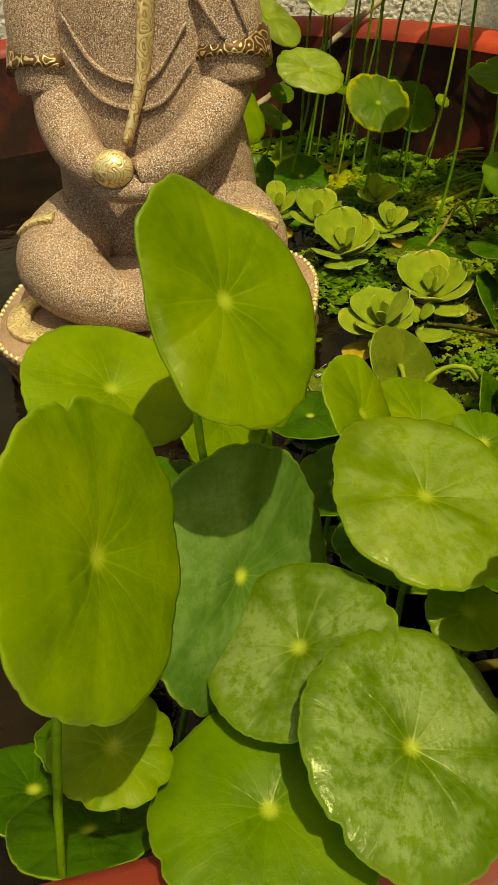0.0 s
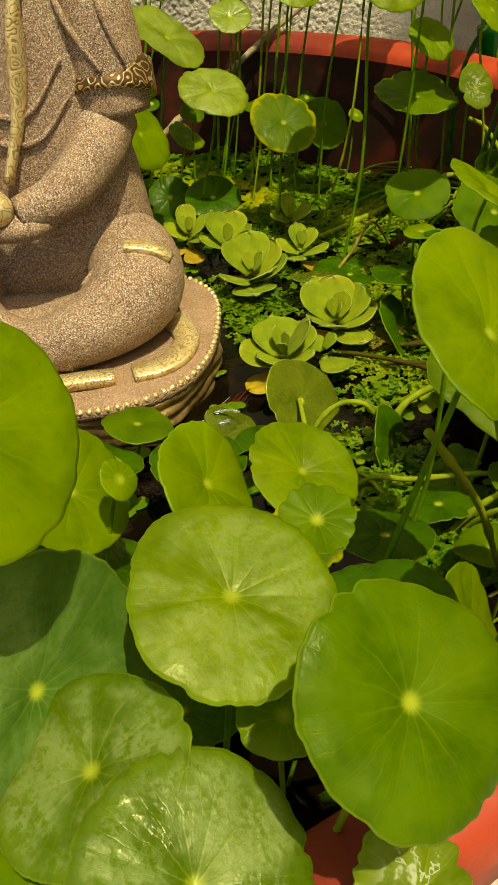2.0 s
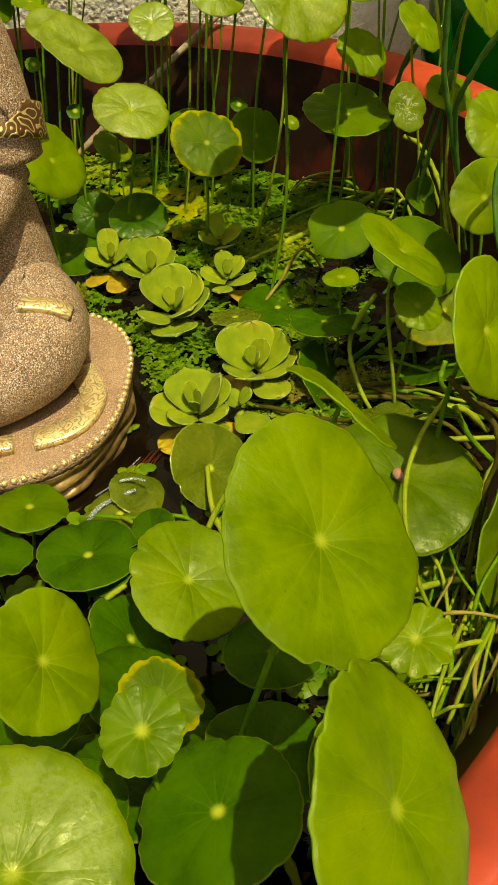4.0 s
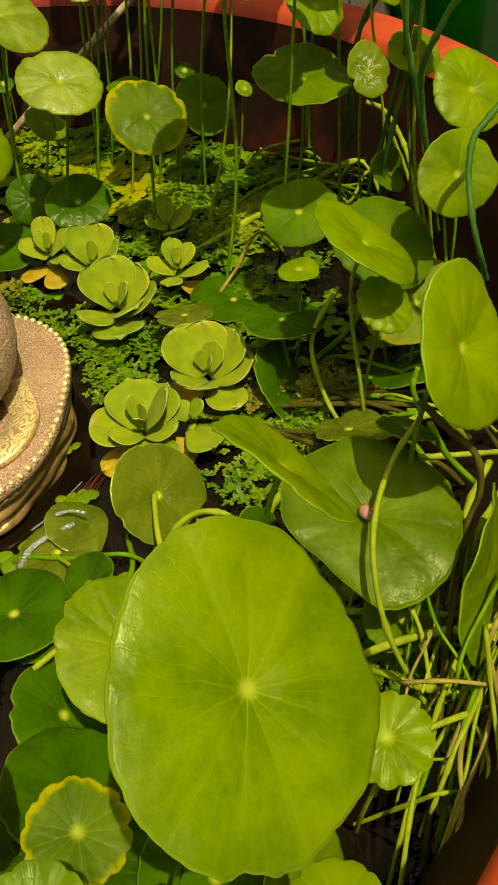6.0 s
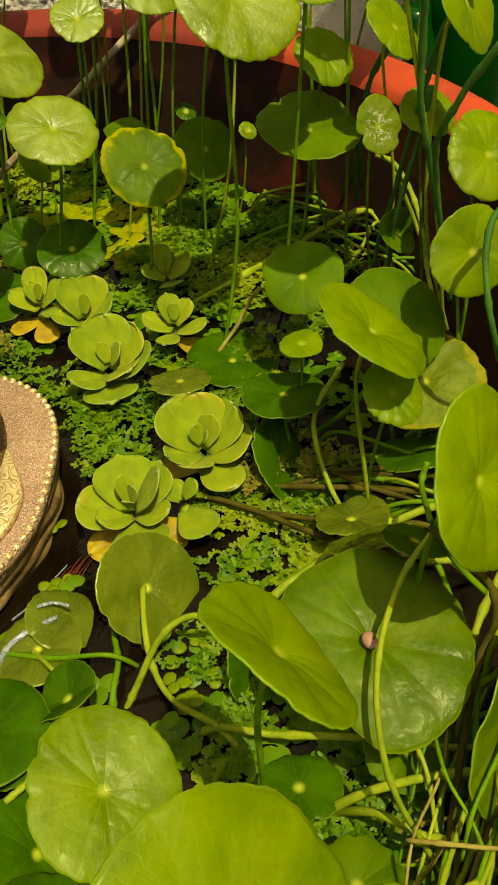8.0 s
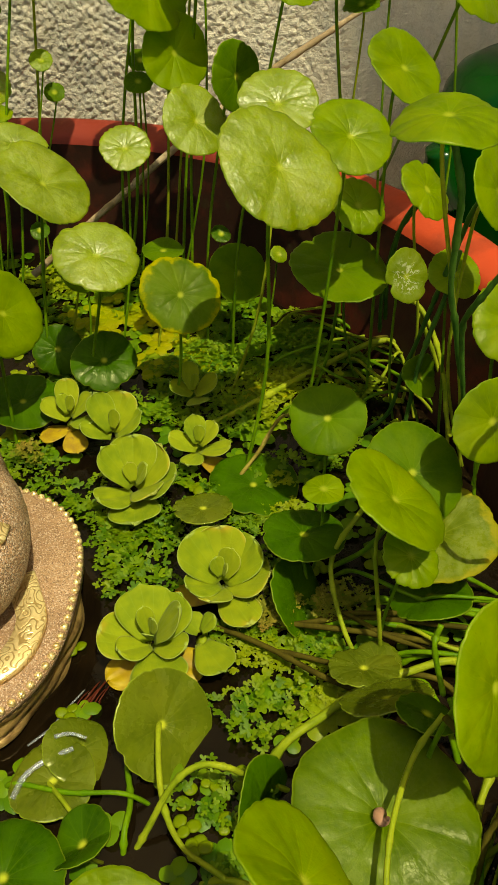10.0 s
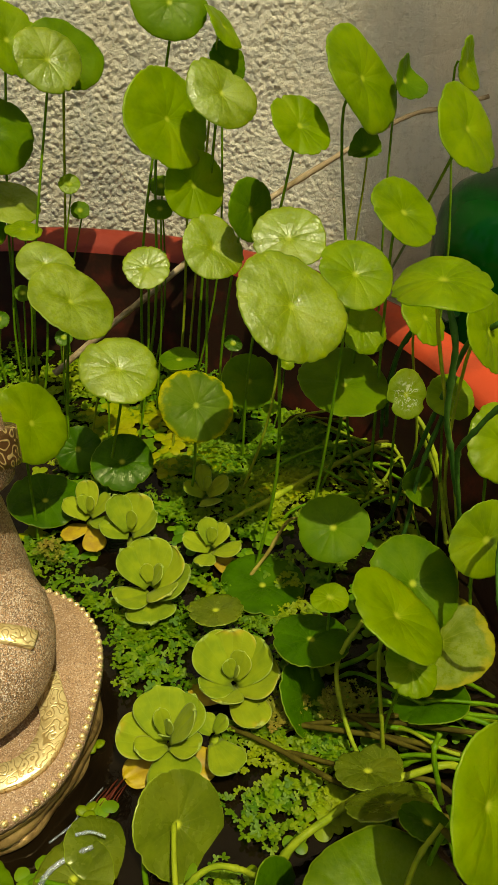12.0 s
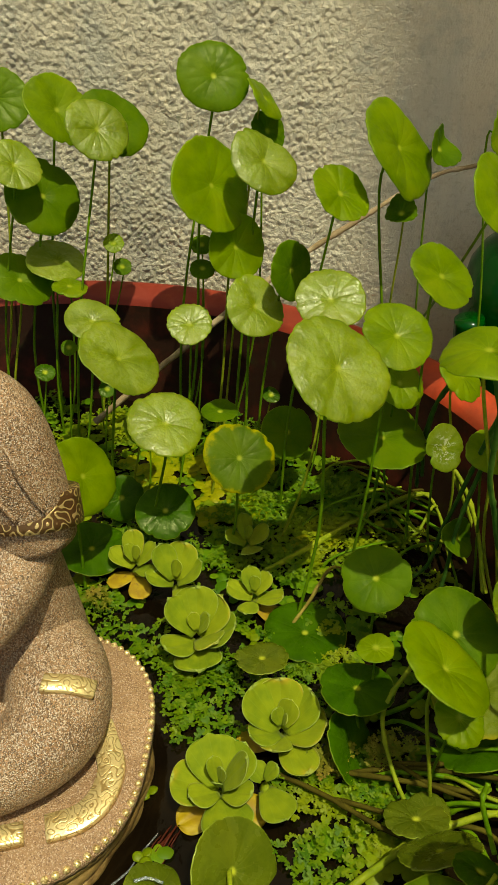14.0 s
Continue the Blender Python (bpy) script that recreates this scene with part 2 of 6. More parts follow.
M_AZOLLA = mat_small("azolla", (0.050, 0.120, 0.003), (0.165, 0.240, 0.006), (0.270, 0.285, 0.008), 0.5, 0.4)
M_DUCK = mat_small("duckweed", (0.060, 0.145, 0.004), (0.155, 0.255, 0.008), (0.250, 0.285, 0.010), 0.36)
# Yellower copy of the duckweed: the sunlit patch is put into the colour.
M_DUCK_YELLOW = mat_small("duckweed_yellow", (0.200, 0.240, 0.004), (0.310, 0.315, 0.006), (0.340, 0.290, 0.008), 0.36)
M_FROGBIT = mat_small("frogbit", (0.120, 0.185, 0.004), (0.205, 0.250, 0.006), (0.270, 0.275, 0.008), 0.36)
M_RUST = mat_small("azolla_rusty", (0.115, 0.125, 0.006), (0.24, 0.215, 0.018), (0.28, 0.150, 0.025), 0.6)


def water_material():
    k = Mat("murky_water")
    co = k.coord()
    c = k.mix(k.remap(k.noise(18, 4, vector=co), 0.35, 0.7), (0.0030, 0.0018, 0.0008), (0.0095, 0.0054, 0.0018))
    wave = k.math("ADD", k.noise(24, 2, vector=co), k.math("ADD", k.math("MULTIPLY", k.noise(90, 2, vector=co), 0.25), k.math("MULTIPLY", k.noise(420, 2, vector=co), 0.06)))
    k.bump(wave, 0.25, 0.004)
    k.b.inputs["IOR"].default_value = 1.33
    return k.finish(c, 0.04, 0, 0.34)


M_WATER = water_material()


def film_material():
    k = Mat("water_film")
    k.bump(k.noise(400, 2), 0.2, 0.0005)
    k.b.inputs["IOR"].default_value = 1.33
    k.b.inputs["Transmission Weight"].default_value = 0.85
    return k.finish((0.80, 0.84, 0.80), 0.16, 0, 0.9)


M_FILM = film_material()


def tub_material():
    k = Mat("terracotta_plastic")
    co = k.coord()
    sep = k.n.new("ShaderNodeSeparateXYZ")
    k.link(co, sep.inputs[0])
    # Red darkens to the left: leaf shade on the rim put into the colour.
    left_shade = k.math("ADD", sep.outputs[0], k.math("MULTIPLY", k.math("SUBTRACT", k.noise(14, 4, 0.6, co), 0.5), 0.55))
    c = k.mix(k.remap(left_shade, 0.14, 0.34), (0.185, 0.024, 0.012), (0.40, 0.046, 0.013))
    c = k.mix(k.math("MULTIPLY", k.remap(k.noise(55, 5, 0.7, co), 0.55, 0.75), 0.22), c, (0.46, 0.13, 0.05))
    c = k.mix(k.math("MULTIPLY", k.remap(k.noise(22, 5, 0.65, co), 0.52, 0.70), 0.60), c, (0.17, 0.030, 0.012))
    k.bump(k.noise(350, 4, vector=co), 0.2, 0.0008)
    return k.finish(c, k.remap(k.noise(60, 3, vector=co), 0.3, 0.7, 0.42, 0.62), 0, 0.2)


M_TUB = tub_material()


def tub_inside_material():
    k = Mat("muddy_shaded_plastic")
    co = k.coord()
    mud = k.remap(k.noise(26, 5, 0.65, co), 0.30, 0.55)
    # Darker than mud alone: shade below the lip is put into these colours.
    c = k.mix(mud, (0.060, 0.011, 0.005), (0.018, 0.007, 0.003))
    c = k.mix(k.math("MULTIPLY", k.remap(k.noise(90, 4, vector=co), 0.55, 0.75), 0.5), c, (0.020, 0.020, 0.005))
    k.bump(k.noise(220, 4, vector=co), 0.35, 0.001)
    return k.finish(c, 0.6, 0, 0.10)


M_TUB_IN = tub_inside_material()


def wall_material():
    k = Mat("painted_stucco")
    co = k.coord()
    c = k.mix(k.remap(k.noise(7, 4, vector=co), 0.3, 0.7), (0.51, 0.43, 0.295), (0.59, 0.52, 0.375))
    c = k.mix(k.math("MULTIPLY", k.remap(k.noise(160, 5, 0.7, co), 0.50, 0.72), 0.5), c, (0.32, 0.26, 0.16))
    c = k.mix(k.math("MULTIPLY", k.remap(k.noise(14, 5, 0.65, co), 0.56, 0.74), 0.30), c, (0.46, 0.43, 0.34))
    mp = k.n.new("ShaderNodeMapping")
    mp.inputs["Scale"].default_value = (20, 1, 3.5)
    k.link(co, mp.inputs["Vector"])
    c = k.mix(k.remap(k.noise(1.0, 4, 0.6, mp.outputs[0]), 0.54, 0.70, 0, 0.38), c, (0.33, 0.33, 0.28))
    c = k.mix(k.remap(k.noise(38, 6, 0.75, co), 0.50, 0.66, 0, 0.55), c, (0.38, 0.35, 0.27))
    k.bump(k.math("ADD", k.noise(260, 4, vector=co), k.math("MULTIPLY", k.noise(900, 3, vector=co), 0.7)), 0.85, 0.0020)
    return k.finish(c, 0.9, 0, 0.2)


M_WALL = wall_material()


def ground_material():
    k = Mat("sandy_concrete")
    co = k.coord()
    c = k.mix(k.remap(k.noise(5, 5, vector=co), 0.3, 0.7), (0.40, 0.34, 0.25), (0.52, 0.45, 0.34))
    c = k.mix(k.remap(k.noise(120, 4, vector=co), 0.5, 0.75), c, (0.26, 0.22, 0.16))
    k.bump(k.noise(150, 5, vector=co), 0.5, 0.002)
    return k.finish(c, 0.85)


M_GROUND = ground_material()


def sandstone_material():
    k = Mat("cast_sandstone")
    co = k.coord()
    cell = k.voronoi(2300, co, "Color")
    sp = k.n.new("ShaderNodeSeparateColor")
    k.link(cell, sp.inputs[0])
    c = k.mix(k.remap(k.noise(40, 3, vector=co), 0.3, 0.7), (0.210, 0.118, 0.051), (0.315, 0.190, 0.089))
    c = k.mix(k.remap(sp.outputs[0], 0.60, 0.70, 0, 0.78), c, (0.055, 0.032, 0.016))
    c = k.mix(k.remap(sp.outputs[1], 0.72, 0.80, 0, 0.72), c, (0.62, 0.50, 0.36))
    c = k.mix(k.remap(sp.outputs[2], 0.84, 0.90, 0, 0.7), c, (0.40, 0.19, 0.07))
    k.bump(k.math("ADD", k.voronoi(1700, co), k.noise(700, 3, vector=co)), 0.7, 0.0006)
    return k.finish(c, k.remap(sp.outputs[0], 0.2, 0.8, 0.34, 0.65))


def plate_material():
    k = Mat("pink_sandstone")
    co = k.coord()
    cell = k.voronoi(2300, co, "Color")
    sp = k.n.new("ShaderNodeSeparateColor")
    k.link(cell, sp.inputs[0])
    c = k.mix(k.remap(k.noise(45, 3, vector=co), 0.3, 0.7), (0.225, 0.124, 0.054), (0.305, 0.176, 0.080))
    c = k.mix(k.remap(sp.outputs[0], 0.76, 0.86, 0, 0.8), c, (0.11, 0.055, 0.024))
    c = k.mix(k.remap(sp.outputs[1], 0.78, 0.86, 0, 0.65), c, (0.52, 0.38, 0.25))
    k.bump(k.voronoi(1000, co), 0.6, 0.0007)
    return k.finish(c, 0.7)


def gold_material():
    """Gold paint over cast scrolls, worn to brown in the hollows."""
    k = Mat("aged_gold_paint")
    co = k.coord()
    wear = k.remap(k.noise(150, 5, 0.65, co), 0.45, 0.70)
    scroll = k.math("SINE", k.math("MULTIPLY", k.noise(230, 0, vector=co), 30.0))
    high = k.remap(scroll, -1.0, -0.2)
    c = k.mix(wear, (0.80, 0.62, 0.28), (0.58, 0.40, 0.15))
    c = k.mix(high, (0.46, 0.30, 0.10), c)
    k.bump(k.math("ADD", high, k.math("MULTIPLY", k.noise(900, 2, vector=co), 0.3)), 0.38, 0.0008)
    return k.finish(c, k.remap(wear, 0, 1, 0.28, 0.5), 0.55)


def base_gold_material():
    """Plain gold paint of the base, rubbed and dirty."""
    k = Mat("rubbed_gold_paint")
    co = k.coord()
    c = k.mix(k.remap(k.noise(90, 5, 0.65, co), 0.40, 0.68), (0.40, 0.25, 0.08), (0.15, 0.08, 0.025))
    k.bump(k.noise(400, 4, vector=co), 0.5, 0.0008)
    return k.finish(c, 0.36, 0.6)


def bronze_material():
    """Darkened gold paint of the cuffs: bright only on the raised scrolls."""
    k = Mat("darkened_gold_paint")
    co = k.coord()
    scroll = k.math("SINE", k.math("MULTIPLY", k.noise(210, 0, vector=co), 26.0))
    high = k.remap(scroll, 0.2, 0.9)
    c = k.mix(high, (0.13, 0.065, 0.022), (0.62, 0.44, 0.17))
    k.bump(k.math("ADD", high, k.math("MULTIPLY", k.noise(900, 2, vector=co), 0.3)), 0.45, 0.0009)
    return k.finish(c, 0.32, 0.6)


M_STONE, M_PLATE, M_GOLD, M_BASE_GOLD, M_BRONZE = sandstone_material(), plate_material(), gold_material(), base_gold_material(), bronze_material()


def plastic_green():
    k = Mat("green_plastic")
    co = k.coord()
    c = k.mix(k.remap(k.noise(20, 3, vector=co), 0.3, 0.7), (0.0006, 0.026, 0.0010), (0.0012, 0.040, 0.0015))
    c = k.mix(k.math("MULTIPLY", k.remap(k.noise(140, 5, vector=co), 0.56, 0.75), 0.35), c, (0.02, 0.045, 0.02))
    return k.finish(c, 0.16, 0, 0.18)


M_GREEN = plastic_green()
M_PETAL = stalk_material("dry_snail_shell", (0.24, 0.12, 0.06), (0.42, 0.24, 0.15), 0.5, 0.0)

# ---- building helpers ----


def mesh_of(name, verts, faces, mats, smooth=True, edge=None, index=None):
    me = bpy.data.meshes.new(name)
    me.from_pydata([tuple(v) for v in verts], [], faces)
    for m in mats if isinstance(mats, (list, tuple)) else [mats]:
        me.materials.append(m)
    if index is not None:
        me.polygons.foreach_set("material_index", index)
    if smooth:
        me.polygons.foreach_set("use_smooth", [True] * len(me.polygons))
    if edge is not None:
        at = me.attributes.new("edge", "FLOAT", "POINT")
        at.data.foreach_set("value", [float(e) for e in edge])
    me.update()
    return me


def part(name, me, parent, label=""):
    ob = new(name, me)
    ob.parent = parent
    if label:
        ob["label"] = label
    return ob


def rings_to_mesh(rings, close_ends=True):
    """Skin between closed rings of equal length."""
    n = len(rings[0])
    verts = [v for r in rings for v in r]
    faces = [(i * n + j, i * n + (j + 1) % n, (i + 1) * n + (j + 1) % n, (i + 1) * n + j) for i in range(len(rings) - 1) for j in range(n)]
    if close_ends:
        faces.append(tuple(range(n))[::-1])
        faces.append(tuple((len(rings) - 1) * n + j for j in range(n)))
    return verts, faces


def smooth_path(points, steps):
    """A Catmull-Rom curve through the points."""
    p = [Vector(q) for q in points]
    p = [p[0] * 2 - p[1]] + p + [p[-1] * 2 - p[-2]]
    out = []
    for i in range(1, len(p) - 2):
        for k in range(steps):
            t = k / steps
            a, b, c, d = p[i - 1], p[i], p[i + 1], p[i + 2]
            out.append(0.5 * (2 * b + (c - a) * t + (2 * a - 5 * b + 4 * c - d) * t * t + (3 * b - a - 3 * c + d) * t ** 3))
    out.append(p[-2])
    return out


def tube(points, radius, steps=6, sides=8, taper=1.0, wob=0.0, rng=random):
    """A bent round stem; radius falls to radius * taper at its end."""
    path = smooth_path(points, steps)
    rings, n = [], len(path)
    up = Vector((0.13, 0.21, 0.97))
    for i, c in enumerate(path):
        d = (path[min(i + 1, n - 1)] - path[max(i - 1, 0)]).normalized()
        x = d.cross(up)
        x = x.normalized() if x.length > 1e-3 else Vector((1, 0, 0))
        y = d.cross(x)
        r = radius * (1 + (taper - 1) * i / (n - 1)) * (1 + wob * rng.uniform(-1, 1)) * (1.3 if wob and i % 11 == 5 else 1.0)
        rings.append([c + r * (math.cos(a) * x + math.sin(a) * y) for a in (2 * math.pi * k / sides for k in range(sides))])
    return rings_to_mesh(rings)


def frame_of(normal, spin=0.0):
    """A turn whose z is the normal."""
    return Vector(normal).to_track_quat("Z", "Y").to_matrix().to_4x4() @ Matrix.Rotation(spin, 4, "Z")


S_RINGS = (0.0, 0.05, 0.11, 0.2, 0.32, 0.45, 0.58, 0.7, 0.81, 0.9, 0.96, 1.0)


def blade_mesh(r, rng, look, cup, fold=0.0, frill=0.0, cuts=()):
    """Round leaf on a central stalk: shallow lobes, crenate rim, pleats between the veins, a dimple in the middle; cuts are straight sides (angle, reach)."""
    seg = 156 if r > 0.013 else 104
    lobes = rng.choice((9, 10, 11, 12, 13))
    ph = rng.uniform(0, 6.28)
    h2, h3, h5 = rng.uniform(0, 0.05), rng.uniform(0.005, 0.028), rng.uniform(0, 0.012)
    p2, p3, p5 = (rng.uniform(0, 6.28) for _ in range(3))
    depth = (0.026 + 0.034 * rng.random()) * (0.35 if r > 0.016 else 1.0) + frill
    notches = [(rng.uniform(0, 6.28), rng.uniform(0.025, 0.07), rng.uniform(0.05, 0.10)) for _ in range(rng.choice((2, 3, 4)))]
    if cuts:
        notches = []
    if look == "nibbled":
        notches += [(rng.uniform(0, 6.28), 0.16, 0.18), (rng.uniform(0, 6.28), 0.12, 0.15)]
    w3, w2, w7 = rng.uniform(0.02, 0.06), rng.uniform(0.0, 0.06), rng.uniform(0.004, 0.014) + frill * 0.5

    pleat, droop = rng.uniform(0.004, 0.016), rng.uniform(0.1, 0.9)

    def rim(a):
        v = 1 + h2 * math.cos(2 * a + p2) + h3 * math.cos(3 * a + p3) + h5 * math.cos(5 * a + p5)
        v -= depth * (1 - abs(math.sin(0.5 * lobes * a + ph))) ** 2
        v -= 0.020 * (1 - abs(math.sin(lobes * a + ph + 0.7 * math.sin(2 * a + p3)))) ** 2 * (0.6 + 0.4 * math.sin(3 * a + p5))
        v -= 0.011 * (1 - abs(math.sin(13 * a + 2.2 * math.sin(2 * a + p2)))) ** 2
        for at, d, w in notches:
            gap = (a - at + math.pi) % (2 * math.pi) - math.pi
            v -= d * math.exp(-((gap / w) ** 2))
        for at, reach in cuts:
            c = math.cos(a - at)
            if c > 0.2:
                lim = reach / c
                v = 0.5 * (v + lim - math.sqrt((v - lim) ** 2 + 0.006))
        return v

    def height(s, a):
        z = 0.075 * (1 - math.exp(-((s / 0.2) ** 2))) + cup * s * s
        z += s * s * (w2 * math.cos(2 * a + p3) + w3 * math.cos(3 * a + p2)) + s ** 4 * w7 * math.cos(lobes * a + p5)
        bulge = abs(math.sin(6.5 * a + 0.25 * math.sin(3 * a + p3))) ** 0.7
        z += pleat * (bulge - 0.6) * min(1.0, max(0.0, (s - 0.10) / 0.45)) * (1.15 - 0.4 * s)
        return z + fold * abs(s * math.cos(a + p2)) ** 1.5 - droop * max(0.0, s - 0.72) ** 2

    top, edge = [], []
    rims = [rim(2 * math.pi * j / seg) for j in range(seg)]
    top.append((0, 0, 0))
    edge.append(0)
    for s in S_RINGS[1:]:
        for j in range(seg):
            a = 2 * math.pi * j / seg
            e = 1 + (rims[j] - 1) * s ** 1.6
            top.append((r * s * e * math.cos(a), r * s * e * math.sin(a), r * height(s, a)))
            edge.append(s)
    n = len(top)
    th = 0.00045
    verts = top + [(x * 0.997, y * 0.997, z - th) for x, y, z in top]
    edge = edge + edge
    faces = []
    for k in range(len(S_RINGS) - 1):
        for j in range(seg):
            j2 = (j + 1) % seg
            if k == 0:
                f = (0, 1 + j, 1 + j2)
            else:
                a, b = 1 + (k - 1) * seg, 1 + k * seg
                f = (a + j, b + j, b + j2, a + j2)
            faces.append(f)
            faces.append(tuple(v + n for v in reversed(f)))
    o = 1 + (len(S_RINGS) - 2) * seg
    faces += [(o + j, o + j + n, o + (j + 1) % seg + n, o + (j + 1) % seg) for j in range(seg)]
    return verts, faces, edge


WORDS = {
    "fresh": "bright yellow-green round pennywort leaf on a thin green stalk",
    "pale": "pale glossy green round pennywort leaf on a thin stalk",
    "deep": "dark green round pennywort leaf low over the water",
    "mid": "plain mid-green round pennywort leaf on a green stalk",
    "glossed": "glossy yellow-green pennywort leaf with a whitish sheen painted in",
    "mottled": "green pennywort leaf with whitish water marks and painted-in sheen",
    "dark": "shiny pennywort leaf low among the stems, darkened for shade",
    "worn": "old yellow-olive pennywort leaf with pale worn spots",
    "edged": "dark green pennywort leaf with a ragged yellow rim",
    "olive": "olive-green waterlogged pennywort leaf floating on the water",
    "pad": "large dark green pennywort leaf spread over the stems",
    "sky_tinted": "large matt pennywort leaf over the stems, sky sheen coloured in",
    "nibbled": "light green pennywort leaf with damaged whitish patches",
}
leaf_count = [0]


def leaf(x, y, z, r, tilt, turn, look="fresh", root=None, fold=0.0, frill=0.0, cup=None, label="", cuts=()):
    """One pennywort leaf: its blade at (x, y, z), leaning tilt degrees towards the bearing turn, and its stalk down to the water."""
    leaf_count[0] += 1
    rng = random.Random(leaf_count[0] * 7 + 3)
    n = Vector((math.sin(radians(tilt)) * math.cos(radians(turn)), math.sin(radians(tilt)) * math.sin(radians(turn)), math.cos(radians(tilt))))
    base = root or (x - (0.20 if x < 0.05 else 0.03) * max(z, 0) + rng.uniform(-0.008, 0.008), y - 0.05 * z + rng.uniform(-0.008, 0.012))
    plant = new("pennywort_leaf")
    plant.location = (base[0], base[1], 0)
    tagged(plant, label or WORDS[look], "pennywort", "pennywort leaves in the tub")
    spin = rng.uniform(0, 6.28)
    sides = [(radians(at) - spin, reach) for at, reach in cuts]
    v, f, e = blade_mesh(r, rng, look, rng.uniform(-0.05, 0.05) if cup is None else cup, fold, frill, sides)
    blade = part("blade", mesh_of("blade", v, f, LEAF[look], edge=e), plant)
    blade.matrix_local = Matrix.Translation((x - base[0], y - base[1], z)) @ frame_of(n, spin)
    top = Vector((x - base[0], y - base[1], z)) - n * 0.0006
    foot = Vector((0, 0, -0.014))
    below = top - (n * 0.4 + Vector((0, 0, 0.6))) * min(max(0.30 * z, 0.006), r * 1.1)
    side = Vector((rng.uniform(-1, 1), rng.uniform(-1, 1), 0)) * 0.06 * max(z, 0)
    mid = (foot + below) / 2 + side
    rad = min(0.0010, 0.0005 + r * 0.022)
    sv, sf = tube([foot, mid, below, top], rad, 5, 7, 0.8)
    part("stalk", mesh_of("stalk", sv, sf, STALK["lime" if rng.random() < 0.25 else "green"]), plant)
    return plant


def film(plant, points, radius):
    """A bead of water lying along a leaf's curled rim."""
    v, f = tube([Vector(q) - plant.location for q in points], radius, 6, 10, 0.7, 0.12, random.Random(3))
    part("water_film", mesh_of("water_film", v, f, M_FILM), plant, "glistening film of water")
    return plant


def runner(points, radius, look, label, name="stem", category="stem", wob=0.09):
    """A creeping stem lying over the water or the other plants."""
    rng = random.Random(int(abs(points[0][0] * 9000 + points[0][1] * 5000)))
    pts = [Vector(p) for p in points]
    for end, nxt in ((0, 1), (-1, -2)):
        if look != "wood" and pts[end].z < 0.022:
            d = pts[end] - pts[nxt]
            d.z = 0
            dip = pts[end] + d.normalized() * (0.006 + pts[end].z * 0.7)
            dip.z = -0.005
            pts = [dip] + pts if end == 0 else pts + [dip]
    at = pts[0].copy()
    v, f = tube([p - at for p in pts], radius, 7, 8, 0.55 if look == "wood" else 0.85, 0.13 if look == "wood" else wob, rng)
    ob = new(name, mesh_of(name, v, f, STALK[look]))
    ob.location = at
    return tagged(ob, label, category, "creeping stems in the tub")


def ripple(points, radius):
    """A low wave standing in the water against the statue's base."""
    v, f = tube(points, radius, 7, 10, 0.6, 0.2, random.Random(7))
    ob = new("water_ripple", mesh_of("water_ripple", [(p[0], p[1], p[2] * 0.6) for p in v], f, M_FILM))
    return tagged(ob, "bright ripple on the water along the statue base", "water", kind="structure")


ROOT_A, ROOT_B = (-0.0797, -0.2370), (-0.0670, -0.2140)


def roots():
    """A tuft of thin red-brown roots hanging in the water beside the statue."""
    rng = random.Random(4)
    V, F = [], []
    for k in range(18):
        o = Vector((rng.uniform(-0.005, 0.005), rng.uniform(-0.008, 0.006), rng.uniform(-0.0016, 0.0003)))
        pts = [Vector((ROOT_A[0], ROOT_A[1], -0.004)) + o, Vector(((ROOT_A[0] + ROOT_B[0]) / 2 + rng.uniform(-0.003, 0.003), (ROOT_A[1] + ROOT_B[1]) / 2, 0.0010)) + o, Vector((ROOT_B[0], ROOT_B[1], -0.0030)) + o * 0.7]
        v, f = tube(pts, rng.uniform(0.0003, 0.0006), 5, 6, 0.5)
        n = len(V)
        V += v
        F += [tuple(i + n for i in q) for q in f]
    return tagged(new("root_tuft", mesh_of("root_tuft", V, F, STALK["red"])), "tuft of thin red-brown roots in the water beside the statue", "roots")


# ---- the place: ground, walls ----


def grid_noise(nx, ny, cell, seed):
    """Smooth value noise on a grid, cell steps apart."""
    g = np.random.RandomState(seed).rand(ny // cell + 3, nx // cell + 3)
    ys, xs = np.mgrid[0:ny, 0:nx] / cell
    iy, ix = ys.astype(int), xs.astype(int)
    fy, fx = ys - iy, xs - ix
    fy, fx = fy * fy * (3 - 2 * fy), fx * fx * (3 - 2 * fx)
    a = g[iy, ix] * (1 - fx) + g[iy, ix + 1] * fx
    b = g[iy + 1, ix] * (1 - fx) + g[iy + 1, ix + 1] * fx
    return a * (1 - fy) + b * fy


WALL_Y, GROUND_Z = 0.222, -0.20
WALL_X0, WALL_X1, WALL_Z0, WALL_Z1 = -0.38, 0.30, -0.04, 0.32


